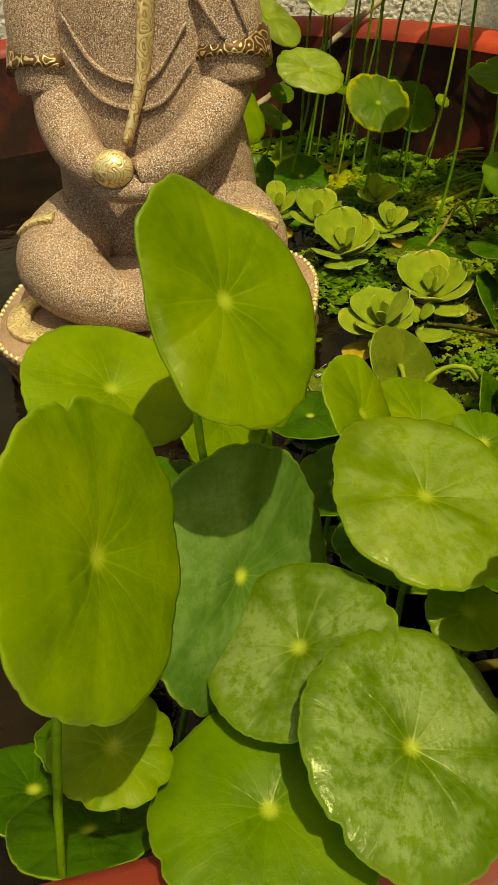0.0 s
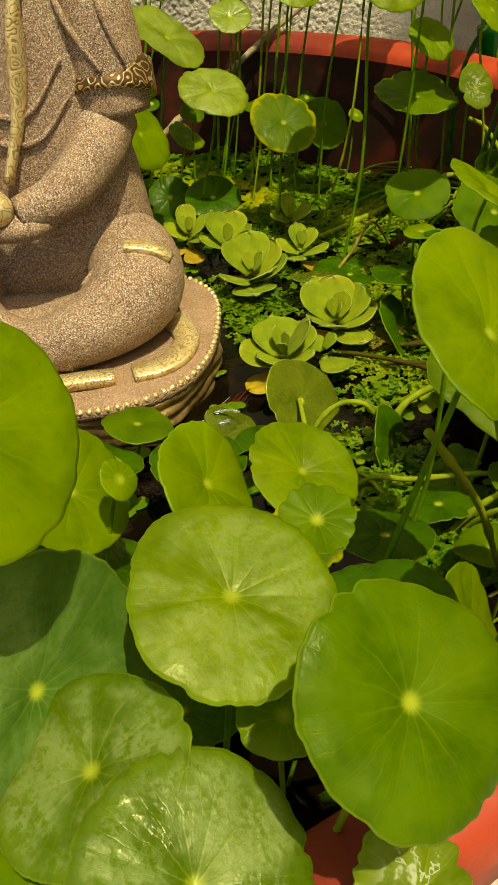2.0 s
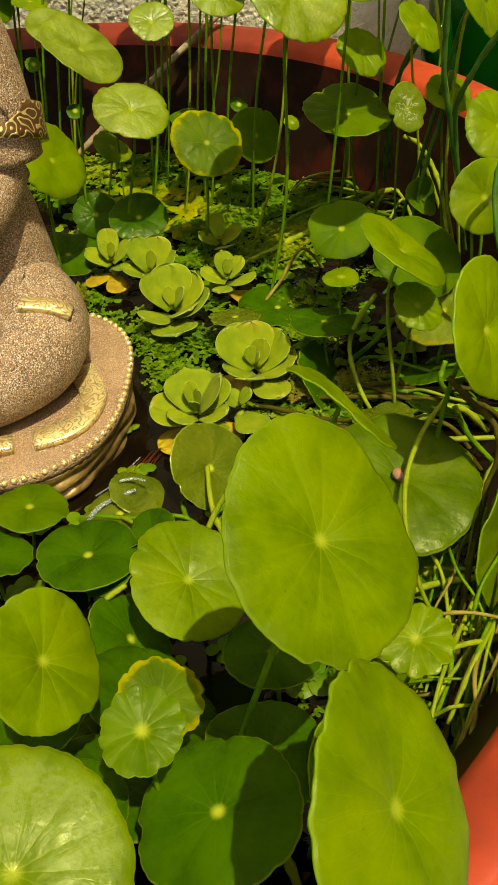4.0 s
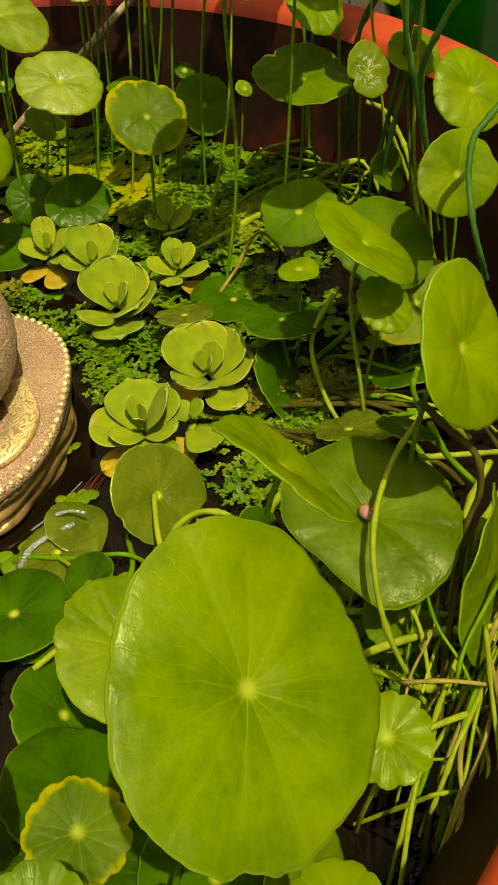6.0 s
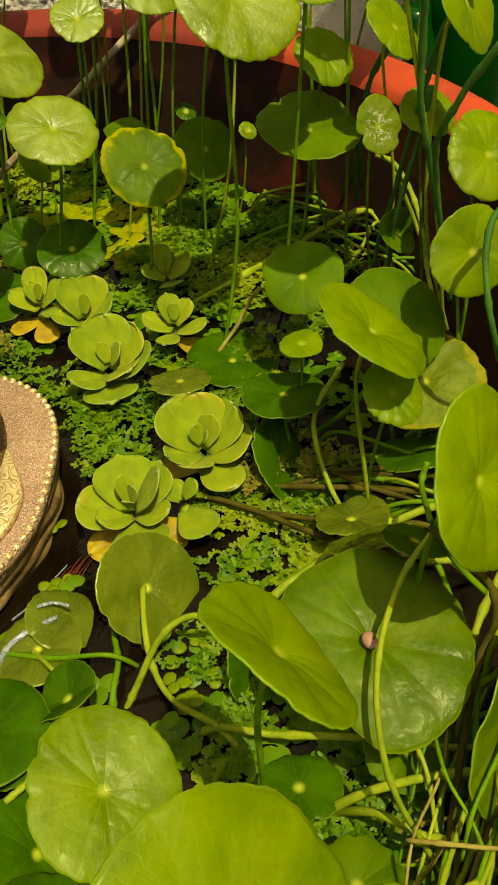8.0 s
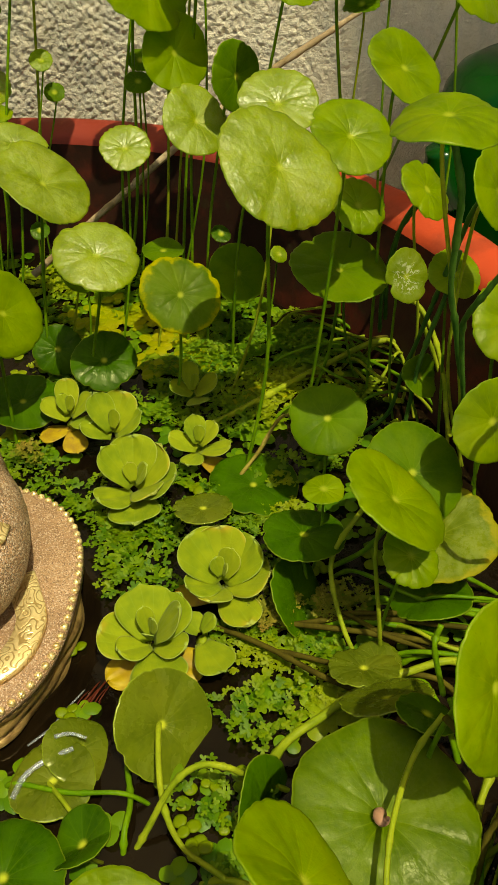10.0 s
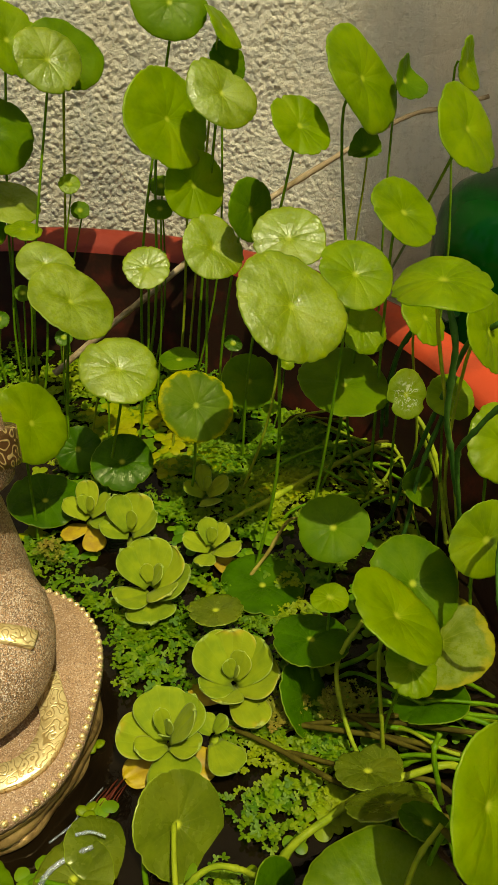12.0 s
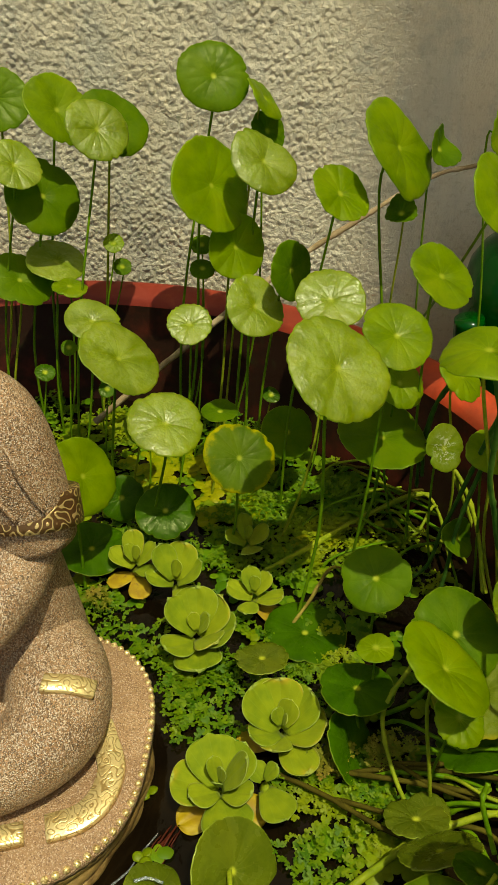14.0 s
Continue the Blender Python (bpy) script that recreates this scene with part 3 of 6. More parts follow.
def stucco_wall():
    """Rough-cast wall face behind the tub, with a thick plain body behind it."""
    x0, x1, z0, z1, d = WALL_X0, WALL_X1, WALL_Z0, WALL_Z1, 0.0008
    nx, nz = int((x1 - x0) / d), int((z1 - z0) / d)
    xs, zs = np.linspace(x0, x1, nx), np.linspace(z0, z1, nz)
    rs = np.random.RandomState(8)
    crumbs = np.zeros((nz, nx))
    for r, h in zip(rs.uniform(1.0, 2.9, 60000), rs.uniform(0.2, 1.0, 60000)):
        cx, cz = rs.uniform(6, nx - 7), rs.uniform(6, nz - 7)
        ix, iz = int(cx), int(cz)
        box = (slice(iz - 5, iz + 6), slice(ix - 5, ix + 6))
        dz, dx = np.mgrid[iz - 5:iz + 6, ix - 5:ix + 6]
        q = ((dx - cx) ** 2 + ((dz - cz) * 0.9) ** 2) / (r * r)
        crumbs[box] = np.maximum(crumbs[box], h * np.clip(1 - q, 0, 1) ** 0.7 * r / 3.1)
    lump = crumbs * (0.55 + 0.45 * grid_noise(nx, nz, 14, 3)) + 0.30 * grid_noise(nx, nz, 3, 2)
    fade = np.clip(1.0 - (xs[None, :] - 0.01 + 0.05 * (grid_noise(nx, nz, 60, 9) - 0.5)) * 8.0, 0.20, 1)
    depth = lump * 0.0021 * fade + grid_noise(nx, nz, 80, 5) * 0.0022 + (1 - fade) * (grid_noise(nx, nz, 9, 11) * 0.0007 + grid_noise(nx, nz, 26, 12) * 0.0012)
    verts = np.stack(np.broadcast_arrays(xs[None, :], WALL_Y + 0.005 - depth, zs[:, None]), -1).reshape(-1, 3)
    i = np.arange(nx * nz).reshape(nz, nx)
    faces = np.stack([i[:-1, :-1], i[:-1, 1:], i[1:, 1:], i[1:, :-1]], -1).reshape(-1, 4)
    me = bpy.data.meshes.new("wall_north")
    me.from_pydata(verts.tolist(), [], faces.tolist())
    me.materials.append(M_WALL)
    me.polygons.foreach_set("use_smooth", [True] * len(me.polygons))
    wall = new("wall_north", me)
    return tagged(wall, "rough-cast cream stucco wall behind the tub", "wall", kind="structure")


def block(name, lo, hi, material, label, category):
    bm = bmesh.new()
    bmesh.ops.create_cube(bm, size=1.0)
    for v in bm.verts:
        v.co = [lo[k] if v.co[k] < 0 else hi[k] for k in range(3)]
    bmesh.ops.bevel(bm, geom=bm.edges[:], offset=0.004, segments=2, affect="EDGES")
    me = bpy.data.meshes.new(name)
    bm.to_mesh(me)
    bm.free()
    me.materials.append(material)
    return tagged(new(name, me), label, category, kind="structure")


stucco_wall()
block("wall_north_left", (-3.5, WALL_Y, GROUND_Z), (WALL_X0, WALL_Y + 0.2, 2.4), M_WALL, "cream stucco wall running on beyond the tub", "wall")
block("wall_north_right", (WALL_X1, WALL_Y, GROUND_Z), (3.0, WALL_Y + 0.2, 2.4), M_WALL, "cream stucco wall running on beyond the tub", "wall")
block("wall_north_top", (WALL_X0, WALL_Y, WALL_Z1), (WALL_X1, WALL_Y + 0.2, 2.4), M_WALL, "cream stucco wall above the tub", "wall")
block("wall_north_core", (WALL_X0, WALL_Y + 0.008, GROUND_Z), (WALL_X1, WALL_Y + 0.2, WALL_Z1), M_WALL, "thick masonry core of the stucco wall", "wall")
# Unseen wall, added only to cast shade on the stucco's right side.
block("shade_wall", (1.30, SHADE_WALL_Y, GROUND_Z), (3.20, WALL_Y - 0.004, 7.0), M_WALL, "unseen tall wall added to shade the stucco behind the tub", "wall")
gm = bpy.data.meshes.new("ground")
gm.from_pydata([(-400, -400, GROUND_Z), (400, -400, GROUND_Z), (400, 400, GROUND_Z), (-400, 400, GROUND_Z)], [], [(0, 1, 2, 3)])
gm.materials.append(M_GROUND)
tagged(new("ground", gm), "dusty sand-coloured concrete ground", "ground", kind="structure")

# ---- tub and water ----
TUB_X, TUB_Y, TUB_R, RIM_Z = -0.220, -0.175, 0.381, 0.087


def lathe(profile, seg, wobble=0.0):
    rings = []
    for r, z in profile:
        ring = []
        for k in range(seg):
            a = 2 * math.pi * k / seg
            rr = r * (1 + wobble * math.sin(2 * a + 0.6) + wobble * 0.4 * math.sin(5 * a))
            ring.append(Vector((rr * math.cos(a), rr * math.sin(a), z)))
        rings.append(ring)
    return rings


def tub():
    R, z = TUB_R, RIM_Z
    outer = [(R - 0.075, GROUND_Z + 0.001), (R - 0.070, GROUND_Z + 0.001), (R - 0.060, GROUND_Z + 0.02), (R - 0.034, z - 0.045), (R - 0.030, z - 0.036)]
    lip = [(R - 0.006, z - 0.034), (R - 0.001, z - 0.028), (R, z - 0.014), (R - 0.001, z - 0.005), (R - 0.0035, z - 0.001), (R - 0.007, z), (R - 0.013, z - 0.0015), (R - 0.0205, z - 0.0045), (R - 0.0235, z - 0.007), (R - 0.025, z - 0.011)]
    inner = [(R - 0.025, z - 0.011), (R - 0.027, z - 0.026), (R - 0.040, z - 0.060), (R - 0.070, GROUND_Z + 0.024), (R - 0.080, GROUND_Z + 0.008), (0.02, GROUND_Z + 0.006)]
    v, f = rings_to_mesh(lathe(outer + lip, 160, 0.004), False)
    v2, f2 = rings_to_mesh(lathe(inner, 160, 0.004), False)
    basin = new("planter_tub")
    basin.location = (TUB_X, TUB_Y, 0)
    tagged(basin, "round terracotta-red plastic tub filled with water plants", "planter tub")
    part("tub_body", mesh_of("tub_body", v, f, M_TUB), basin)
    part("inner_wall", mesh_of("inner_wall", v2, f2, M_TUB_IN), basin, "inner wall stained by algae and mud, darkened further for shade")
    return basin


tub()


def water():
    n, rings = 96, [[(0.0, 0.0, 0.0)]]
    verts, faces = [(TUB_X, TUB_Y, 0)], []
    R = TUB_R - 0.046
    for k in range(n):
        a = 2 * math.pi * k / n
        verts.append((TUB_X + R * math.cos(a), TUB_Y + R * math.sin(a), 0))
    faces = [(0, 1 + k, 1 + (k + 1) % n) for k in range(n)]
    ob = new("water", mesh_of("water", verts, faces, M_WATER))
    return tagged(ob, "dark murky still water in the tub", "water", kind="structure")


water()

# ---- statue ----
STATUE_X, STATUE_Y = -0.167, -0.187


def statue():
    """A seated garden statue on a round beaded base, one mesh with stone and gold parts of it."""
    V, F, I = [], [], []

    def add(vf, mat):
        o = len(V)
        V.extend(Vector(v) for v in vf[0])
        F.extend(tuple(i + o for i in f) for f in vf[1])
        I.extend([mat] * len(vf[1]))

    def blob(c, rad, mat, seg=28, rows=16, turn=None):
        rings = []
        for i in range(rows + 1):
            p = math.pi * (0.02 + 0.96 * i / rows)
            rings.append([Vector((rad[0] * math.sin(p) * math.cos(a), rad[1] * math.sin(p) * math.sin(a), -rad[2] * math.cos(p))) for a in (2 * math.pi * k / seg for k in range(seg))])
        m = Matrix.Translation(c) @ (turn or Matrix.Identity(4))
        vs, fs = rings_to_mesh([[m @ v for v in r] for r in rings])
        add((vs, fs), mat)

    def limb(points, radii, mat, steps=7, sides=24, flat=1.0):
        path = smooth_path(points, steps)
        rr = smooth_path([(r, 0, 0) for r in radii], steps)
        rings, n = [], len(path)
        for i, c in enumerate(path):
            d = (path[min(i + 1, n - 1)] - path[max(i - 1, 0)]).normalized()
            x = d.cross(Vector((0, 0.2, 0.98))).normalized()
            y = d.cross(x)
            rings.append([c + rr[i].x * (math.cos(a) * x + flat * math.sin(a) * y) for a in (2 * math.pi * k / sides for k in range(sides))])
        add(rings_to_mesh(rings), mat)

    def strap(points, half, thick, mat, steps=6, flat=False):
        """A flat band with square edges."""
        path = smooth_path(points, steps)
        rings, n = [], len(path)
        for i, c in enumerate(path):
            d = (path[min(i + 1, n - 1)] - path[max(i - 1, 0)]).normalized()
            side = d.cross(Vector((0, 0, 1))).normalized() if flat else Vector((0, 1, 0))
            up = d.cross(side).normalized()
            up = -up if up.z < 0 else up
            box = ((-1, -1), (-1, 0.6), (-0.92, 1), (0.92, 1), (1, 0.6), (1, -1))
            rings.append([c + side * half * u + up * thick * w for u, w in box])
        add(rings_to_mesh(rings), mat)

    def loft(rows, mat, seg=40):
        rings = [[Vector((cx + rx * math.cos(a), cy + ry * math.sin(a), z)) for a in (2 * math.pi * k / seg for k in range(seg))] for cx, cy, z, rx, ry in rows]
        add(rings_to_mesh(rings), mat)

    # base: wavy gold side, pink sandstone plate, ring of beads; an oval with full corners
    def oval(a, grow=0.0):
        c, d = math.cos(a), math.sin(a)
        q = (abs(c / (0.087 + grow)) ** 2.7 + abs(d / (0.072 + grow)) ** 2.7) ** (-1 / 2.7)
        return Vector((q * c, q * d, 0))

    seg, rings = 240, []
    levels = 64
    for q in range(levels + 1):
        h = q / levels
        z = -0.034 + 0.054 * h
        w = min(1.0, 6 * (1 - h), 3 * h + 0.2)
        ring = []
        for a in (2 * math.pi * k / seg for k in range(seg)):
            swirl = z * 800 + 1.8 * math.sin(5 * a) + 0.8 * math.sin(12 * a + 1.0 + 60 * z) + 0.3 * math.sin(29 * a)
            g = -0.018 * (1 - h) ** 2.2 + w * (0.0040 * (0.6 + 0.4 * math.sin(9 * a + 2)) * abs(math.sin(0.5 * swirl)) + 0.0006 * math.sin(17 * a + z * 190) - 0.0035)
            ring.append(oval(a, g) + Vector((0, 0, z)))
        rings.append(ring)
    add(rings_to_mesh(rings), 3)
    add(rings_to_mesh([[oval(2 * math.pi * k / 120, g) + Vector((0, 0, z)) for k in range(120)] for g, z in ((0.0, 0.0195), (0.0002, 0.0235), (-0.001, 0.0252), (-0.016, 0.0256), (-0.05, 0.026))]), 1)
    for k in range(116):
        p = oval(2 * math.pi * k / 116, -0.001)
        blob((p.x, p.y, 0.0246), (0.0018, 0.0018, 0.0017), 2, 8, 6)
    # crossed legs and robe
    blob((0.0, -0.002, 0.034), (0.060, 0.040, 0.015), 0, 40, 14)
    for s in (-1, 1):
        limb([(0.018 * s, 0.038, 0.066), (0.043 * s, 0.020, 0.058), (0.0460 * s, -0.008, 0.050), (0.020 * s, -0.030, 0.042), (-0.022 * s, -0.035, 0.037)], (0.022, 0.0240, 0.0240, 0.017, 0.011), 0, 8, 28, 0.92)
        # gold hem on the plate and gold band over the thigh
        strap([(0.0615 * s, 0.010, 0.0270), (0.0660 * s, 0.001, 0.0270), (0.0720 * s, -0.013, 0.0270), (0.0700 * s, -0.028, 0.0270), (0.0620 * s, -0.0375, 0.0270), (0.049 * s, -0.0425, 0.0270)], 0.0064, 0.0018, 2, flat=True)
        strap([(0.040 * s, -0.045, 0.0275), (0.026 * s, -0.049, 0.0290), (0.006 * s, -0.051, 0.0280)], 0.0050, 0.0022, 2, flat=True)
        strap([(0.0470 * s, -0.003, 0.0754), (0.0510 * s, -0.003, 0.0748), (0.0570 * s, -0.002, 0.0733), (0.0640 * s, -0.001, 0.0700), (0.0680 * s, 0.000, 0.0665)], 0.0046, 0.0016, 2)
        # sleeves with gold cuffs, forearms into the lap
        limb([(0.032 * s, 0.042, 0.200), (0.0410 * s, 0.040, 0.184), (0.0450 * s, 0.037, 0.158), (0.0460 * s, 0.034, 0.128)], (0.0130, 0.0170, 0.0180, 0.0175), 0, 8, 26)
        limb([(0.0458 * s, 0.0415, 0.148), (0.0464 * s, 0.0345, 0.1345)], (0.0203, 0.0212), 4, 5, 26)
        limb([(0.042 * s, 0.034, 0.126), (0.036 * s, 0.014, 0.114), (0.022 * s, -0.006, 0.104), (0.004 * s, -0.014, 0.099)], (0.0150, 0.0135, 0.0110, 0.0085), 0, 8, 22)
    # torso, chest band, pendant
    loft([(0, 0.038, 0.028, 0.057, 0.035), (0, 0.039, 0.070, 0.054, 0.033), (0, 0.040, 0.100, 0.0510, 0.031), (0, 0.040, 0.130, 0.046, 0.029), (0, 0.041, 0.165, 0.043, 0.027), (0, 0.041, 0.190, 0.041, 0.024), (0, 0.042, 0.205, 0.032, 0.020), (0, 0.042, 0.213, 0.019, 0.016), (0, 0.042, 0.236, 0.0145, 0.0145)], 0, 48)
    limb([(0.022, 0.022, 0.208), (0.016, 0.012, 0.180), (0.008, 0.010, 0.140), (-0.004, 0.004, 0.108)], (0.0030, 0.0042, 0.0042, 0.0036), 2, 8, 12, 0.7)
    blob((-0.006, -0.020, 0.105), (0.010, 0.008, 0.009), 2, 20, 12)
    blob((0.0, -0.012, 0.094), (0.020, 0.013, 0.008), 0, 24, 12)
    # folds of the robe
    for pts, r in (
        ([(0.028, 0.026, 0.192), (0.034, 0.0215, 0.172), (0.047, 0.0175, 0.150)], 0.0017),
        ([(0.046, 0.026, 0.190), (0.052, 0.0215, 0.170), (0.058, 0.0215, 0.152)], 0.0016),
        ([(-0.030, 0.020, 0.166), (-0.014, 0.0125, 0.142), (0.010, 0.0115, 0.136), (0.030, 0.0185, 0.158)], 0.0015),
        ([(-0.032, 0.019, 0.150), (-0.014, 0.0110, 0.128), (0.012, 0.0105, 0.124), (0.031, 0.0175, 0.142)], 0.0015),
        ([(0.046, 0.0150, 0.0815), (0.038, 0.0020, 0.0705), (0.024, -0.0120, 0.0600)], 0.0020),
        ([(0.058, 0.0160, 0.0735), (0.060, -0.0060, 0.0690), (0.052, -0.0260, 0.0590), (0.034, -0.0380, 0.0500)], 0.0015),
        ([(-0.046, 0.0150, 0.0815), (-0.038, 0.0020, 0.0705), (-0.024, -0.0120, 0.0600)], 0.0020),
    ):
        limb(pts, (r * 0.4, *[r] * (len(pts) - 2), r * 0.5), 0, 8, 10)
    # plain head
    blob((0, 0.040, 0.258), (0.0255, 0.0275, 0.033), 0, 32, 20)
    blob((0, 0.046, 0.294), (0.012, 0.012, 0.011), 0, 20, 12)
    ob = new("garden_statue", mesh_of("garden_statue", V, F, [M_STONE, M_PLATE, M_GOLD, M_BASE_GOLD, M_BRONZE], index=I))
    ob.location = (STATUE_X, STATUE_Y, 0)
    ob.rotation_euler = (0, 0, radians(STATUE_TURN))
    return tagged(ob, "seated speckled sandstone garden statue with gold trim standing in water", "statue")


STATUE_TURN = -3
statue()

# ---- water lettuces ----


def lettuce_leaf_mesh(l, w, cup, bend, rng, thick=0.0010):
    """A broad spoon-shaped leaf along +x with a blunt wavy tip and a soft midrib hollow."""
    nu, nv = 16, 14
    ph, ph2 = rng.uniform(0, 6.28), rng.uniform(0, 6.28)
    top, edge = [], []
    for i in range(nu + 1):
        u = math.sin(0.5 * math.pi * i / nu) ** 0.85
        half = w * 0.5 * (0.40 + 0.60 * math.sin(min(u * 1.5, 1) * math.pi / 2) ** 1.2) * (max(0.0, 1 - ((u - 0.58) / 0.42) ** 2.8) ** 0.5 if u > 0.58 else 1.0)
        for j in range(nv + 1):
            v = 2 * j / nv - 1
            z = bend * l * u * u + cup * half * (abs(v) - 0.7 * abs(v) ** 3) + 0.05 * half * math.exp(-((v / 0.16) ** 2)) * -u
            z += 0.035 * l * u * u * (math.sin(4 * v + ph) * abs(v) + 0.5 * math.sin(9 * v + ph2) * u * u)
            x = l * u * (1 + 0.03 * math.sin(3.2 * v + ph2) * u)
            top.append((x, half * v, z))
            edge.append(max(u ** 1.5, abs(v)) if u > 0.2 else abs(v) * 0.8)
    n = len(top)
    verts = top + [(x, y, z - thick * (1.3 - 0.9 * min(1.0, abs(e)))) for (x, y, z), e in zip(top, edge)]
    q = nv + 1
    faces = []
    for i in range(nu):
        for j in range(nv):
            f = (i * q + j, (i + 1) * q + j, (i + 1) * q + j + 1, i * q + j + 1)
            faces += [f, tuple(v + n for v in reversed(f))]
    rim = [j for j in range(q)] + [i * q + nv for i in range(1, nu + 1)] + [nu * q + j for j in range(nv - 1, -1, -1)] + [i * q for i in range(nu - 1, 0, -1)]
    faces += [(rim[k], rim[(k + 1) % len(rim)], rim[(k + 1) % len(rim)] + n, rim[k] + n) for k in range(len(rim))]
    return verts, faces, edge + edge


def lettuce(x, y, size, whorl, old=(), z=0.005, label="velvety light green water lettuce rosette floating on the water"):
    """A floating rosette. whorl: bearing, length as a share of size, rise and width of each leaf; old: bearings of yellowed leaves under it."""
    rng = random.Random(int(abs(x * 3000 + y * 7000)) + 5)
    top = new("water_lettuce")
    top.location = (x, y, z)
    tagged(top, label, "water lettuce", "water lettuces in the tub")
    rows = [(at, share, rise, wide, False) for at, share, rise, wide in whorl] + [(at, 0.95, -7, 0.8, True) for at in old]
    for at, share, rise, wide, late in rows:
        l = size * share
        v, f, e = lettuce_leaf_mesh(l, l * wide, rng.uniform(-0.05, 0.20), rng.uniform(-0.06, 0.10), rng)
        ob = part("leaf", mesh_of("leaf", v, f, M_LETTUCE_OLD if late else M_LETTUCE, edge=e), top, "yellowing old leaf" if late else "")
        lift = -0.001 if late else 0.002 + 0.00013 * max(0, rise)
        ob.matrix_local = Matrix.Translation((0, 0, lift)) @ Matrix.Rotation(radians(at), 4, "Z") @ Matrix.Rotation(radians(-rise), 4, "Y") @ Matrix.Translation((0.0012, 0, 0))
    v, f = tube([(0, 0, 0.0035), (0.001, 0, 0.0), (0, 0.001, -0.014)], 0.0026, 4, 10, 0.5)
    part("crown", mesh_of("crown", v, f, STALK["lime"]), top)
    return top


YELLOWING = "small water lettuce with yellowing outer leaves"
lettuce(-0.105, -0.061, 0.0185, [(150, 1.0, 24, 0.72), (95, 1.05, 46, 0.70), (30, 0.95, 34, 0.72), (-30, 0.85, 18, 0.8), (60, 0.5, 62, 0.7), (120, 0.6, 52, 0.7)], (-75, 190), z=0.010, label=YELLOWING)
lettuce(-0.080, -0.073, 0.0225, [(125, 1.0, 52, 0.70), (70, 1.0, 44, 0.95), (15, 0.9, 34, 0.9), (-50, 0.85, 14, 0.95), (180, 0.8, 30, 0.8), (60, 0.5, 62, 0.7)], z=0.006)
lettuce(-0.064, -0.114, 0.0238, [(145, 1.05, 48, 0.72), (90, 1.05, 50, 1.0), (45, 1.05, 38, 1.0), (-5, 1.0, 26, 1.05), (-85, 1.0, 12, 1.12), (-140, 0.9, 20, 0.95), (-45, 0.8, 30, 1.0), (20, 0.55, 58, 0.85), (110, 0.45, 66, 0.7)], (-125,))
lettuce(-0.038, -0.040, 0.0165, [(160, 0.9, 28, 0.72), (100, 1.0, 52, 0.65), (20, 1.0, 32, 0.9), (-70, 0.9, 22, 0.95), (60, 0.5, 62, 0.7)], label="small dull green water lettuce among floating fern")
lettuce(-0.033, -0.085, 0.0175, [(165, 0.95, 24, 0.8), (100, 0.9, 48, 0.75), (40, 0.85, 42, 0.8), (-15, 1.0, 18, 0.72), (-110, 0.8, 14, 0.9), (70, 0.5, 60, 0.8)], (-30,), label=YELLOWING)
lettuce(-0.018, -0.176, 0.0238, [(138, 1.05, 46, 1.0), (90, 1.0, 44, 0.98), (38, 1.0, 36, 1.0), (-5, 1.0, 26, 1.0), (-62, 1.08, 14, 0.72), (-150, 0.8, 34, 0.8), (-105, 0.75, 26, 0.9), (50, 0.62, 56, 0.85), (125, 0.42, 66, 0.75), (10, 0.3, 72, 0.7)], (165,))
lettuce(-0.047, -0.206, 0.0228, [(105, 1.05, 36, 1.08), (172, 1.0, 20, 1.02), (55, 1.0, 30, 0.95), (10, 0.95, 50, 0.72), (-75, 1.0, 12, 1.08), (-150, 0.7, 26, 0.9), (-20, 0.7, 26, 0.9), (112, 0.62, 60, 0.55), (45, 0.38, 72, 0.7), (-100, 0.34, 66, 0.7)], (-150, -20))
lettuce(-0.027, -0.203, 0.0115, [(110, 0.8, 36, 0.8), (30, 0.8, 46, 0.9), (-60, 1.8, 8, 0.85), (160, 0.6, 36, 0.7)])

# ---- pennywort leaves ----
leaf(-0.0438, 0.1026, 0.2549, 0.0217, 57, -72, "mid")
leaf(-0.0141, 0.0945, 0.2425, 0.0151, 52, -9, "fresh")
leaf(-0.1496, 0.1365, 0.2337, 0.0234, 58, -40, "fresh")
leaf(-0.1178, 0.1008, 0.2291, 0.0205, 56, -47, "pale")
leaf(-0.1652, 0.1182, 0.1842, 0.0272, 56, -40, "mid")
leaf(-0.1737, 0.1000, 0.2111, 0.0180, 46, -38, "pale")
leaf(-0.1656, 0.1173, 0.1382, 0.0210, 29, -32, "pale")
leaf(-0.1532, 0.0940, 0.1295, 0.0121, 14, -24, "fresh")
leaf(-0.1894, 0.1034, 0.1319, 0.0225, 38, -37, "mid")
leaf(-0.1225, 0.1140, 0.1504, 0.0072, 43, -70, "fresh")
leaf(-0.1230, 0.1317, 0.1251, 0.0068, 40, -70, "deep")
leaf(-0.1328, 0.0568, 0.1219, 0.0177, 30, -46, "pale")
leaf(-0.1077, 0.0052, 0.1222, 0.0262, 39, -21, "pale")
leaf(-0.0683, 0.0435, 0.1227, 0.0148, 32, -74, "pale")
leaf(-0.0478, 0.0617, 0.2036, 0.0302, 62, -33, "fresh")
leaf(-0.0160, 0.0595, 0.2163, 0.0212, 49, -44, "pale")
leaf(-0.0138, 0.0961, 0.2229, 0.0128, 63, -49, "deep")
leaf(-0.0360, 0.0559, 0.1670, 0.0203, 69, -51, "fresh")
leaf(-0.0618, 0.1049, 0.1493, 0.0075, 42, -79, "deep")
leaf(-0.0581, 0.0607, 0.1520, 0.0080, 29, -74, "deep")
leaf(-0.0253, 0.0221, 0.1433, 0.0198, 49, -45, "pale")
leaf(-0.0032, 0.0279, 0.1624, 0.0179, 77, -38, "deep")
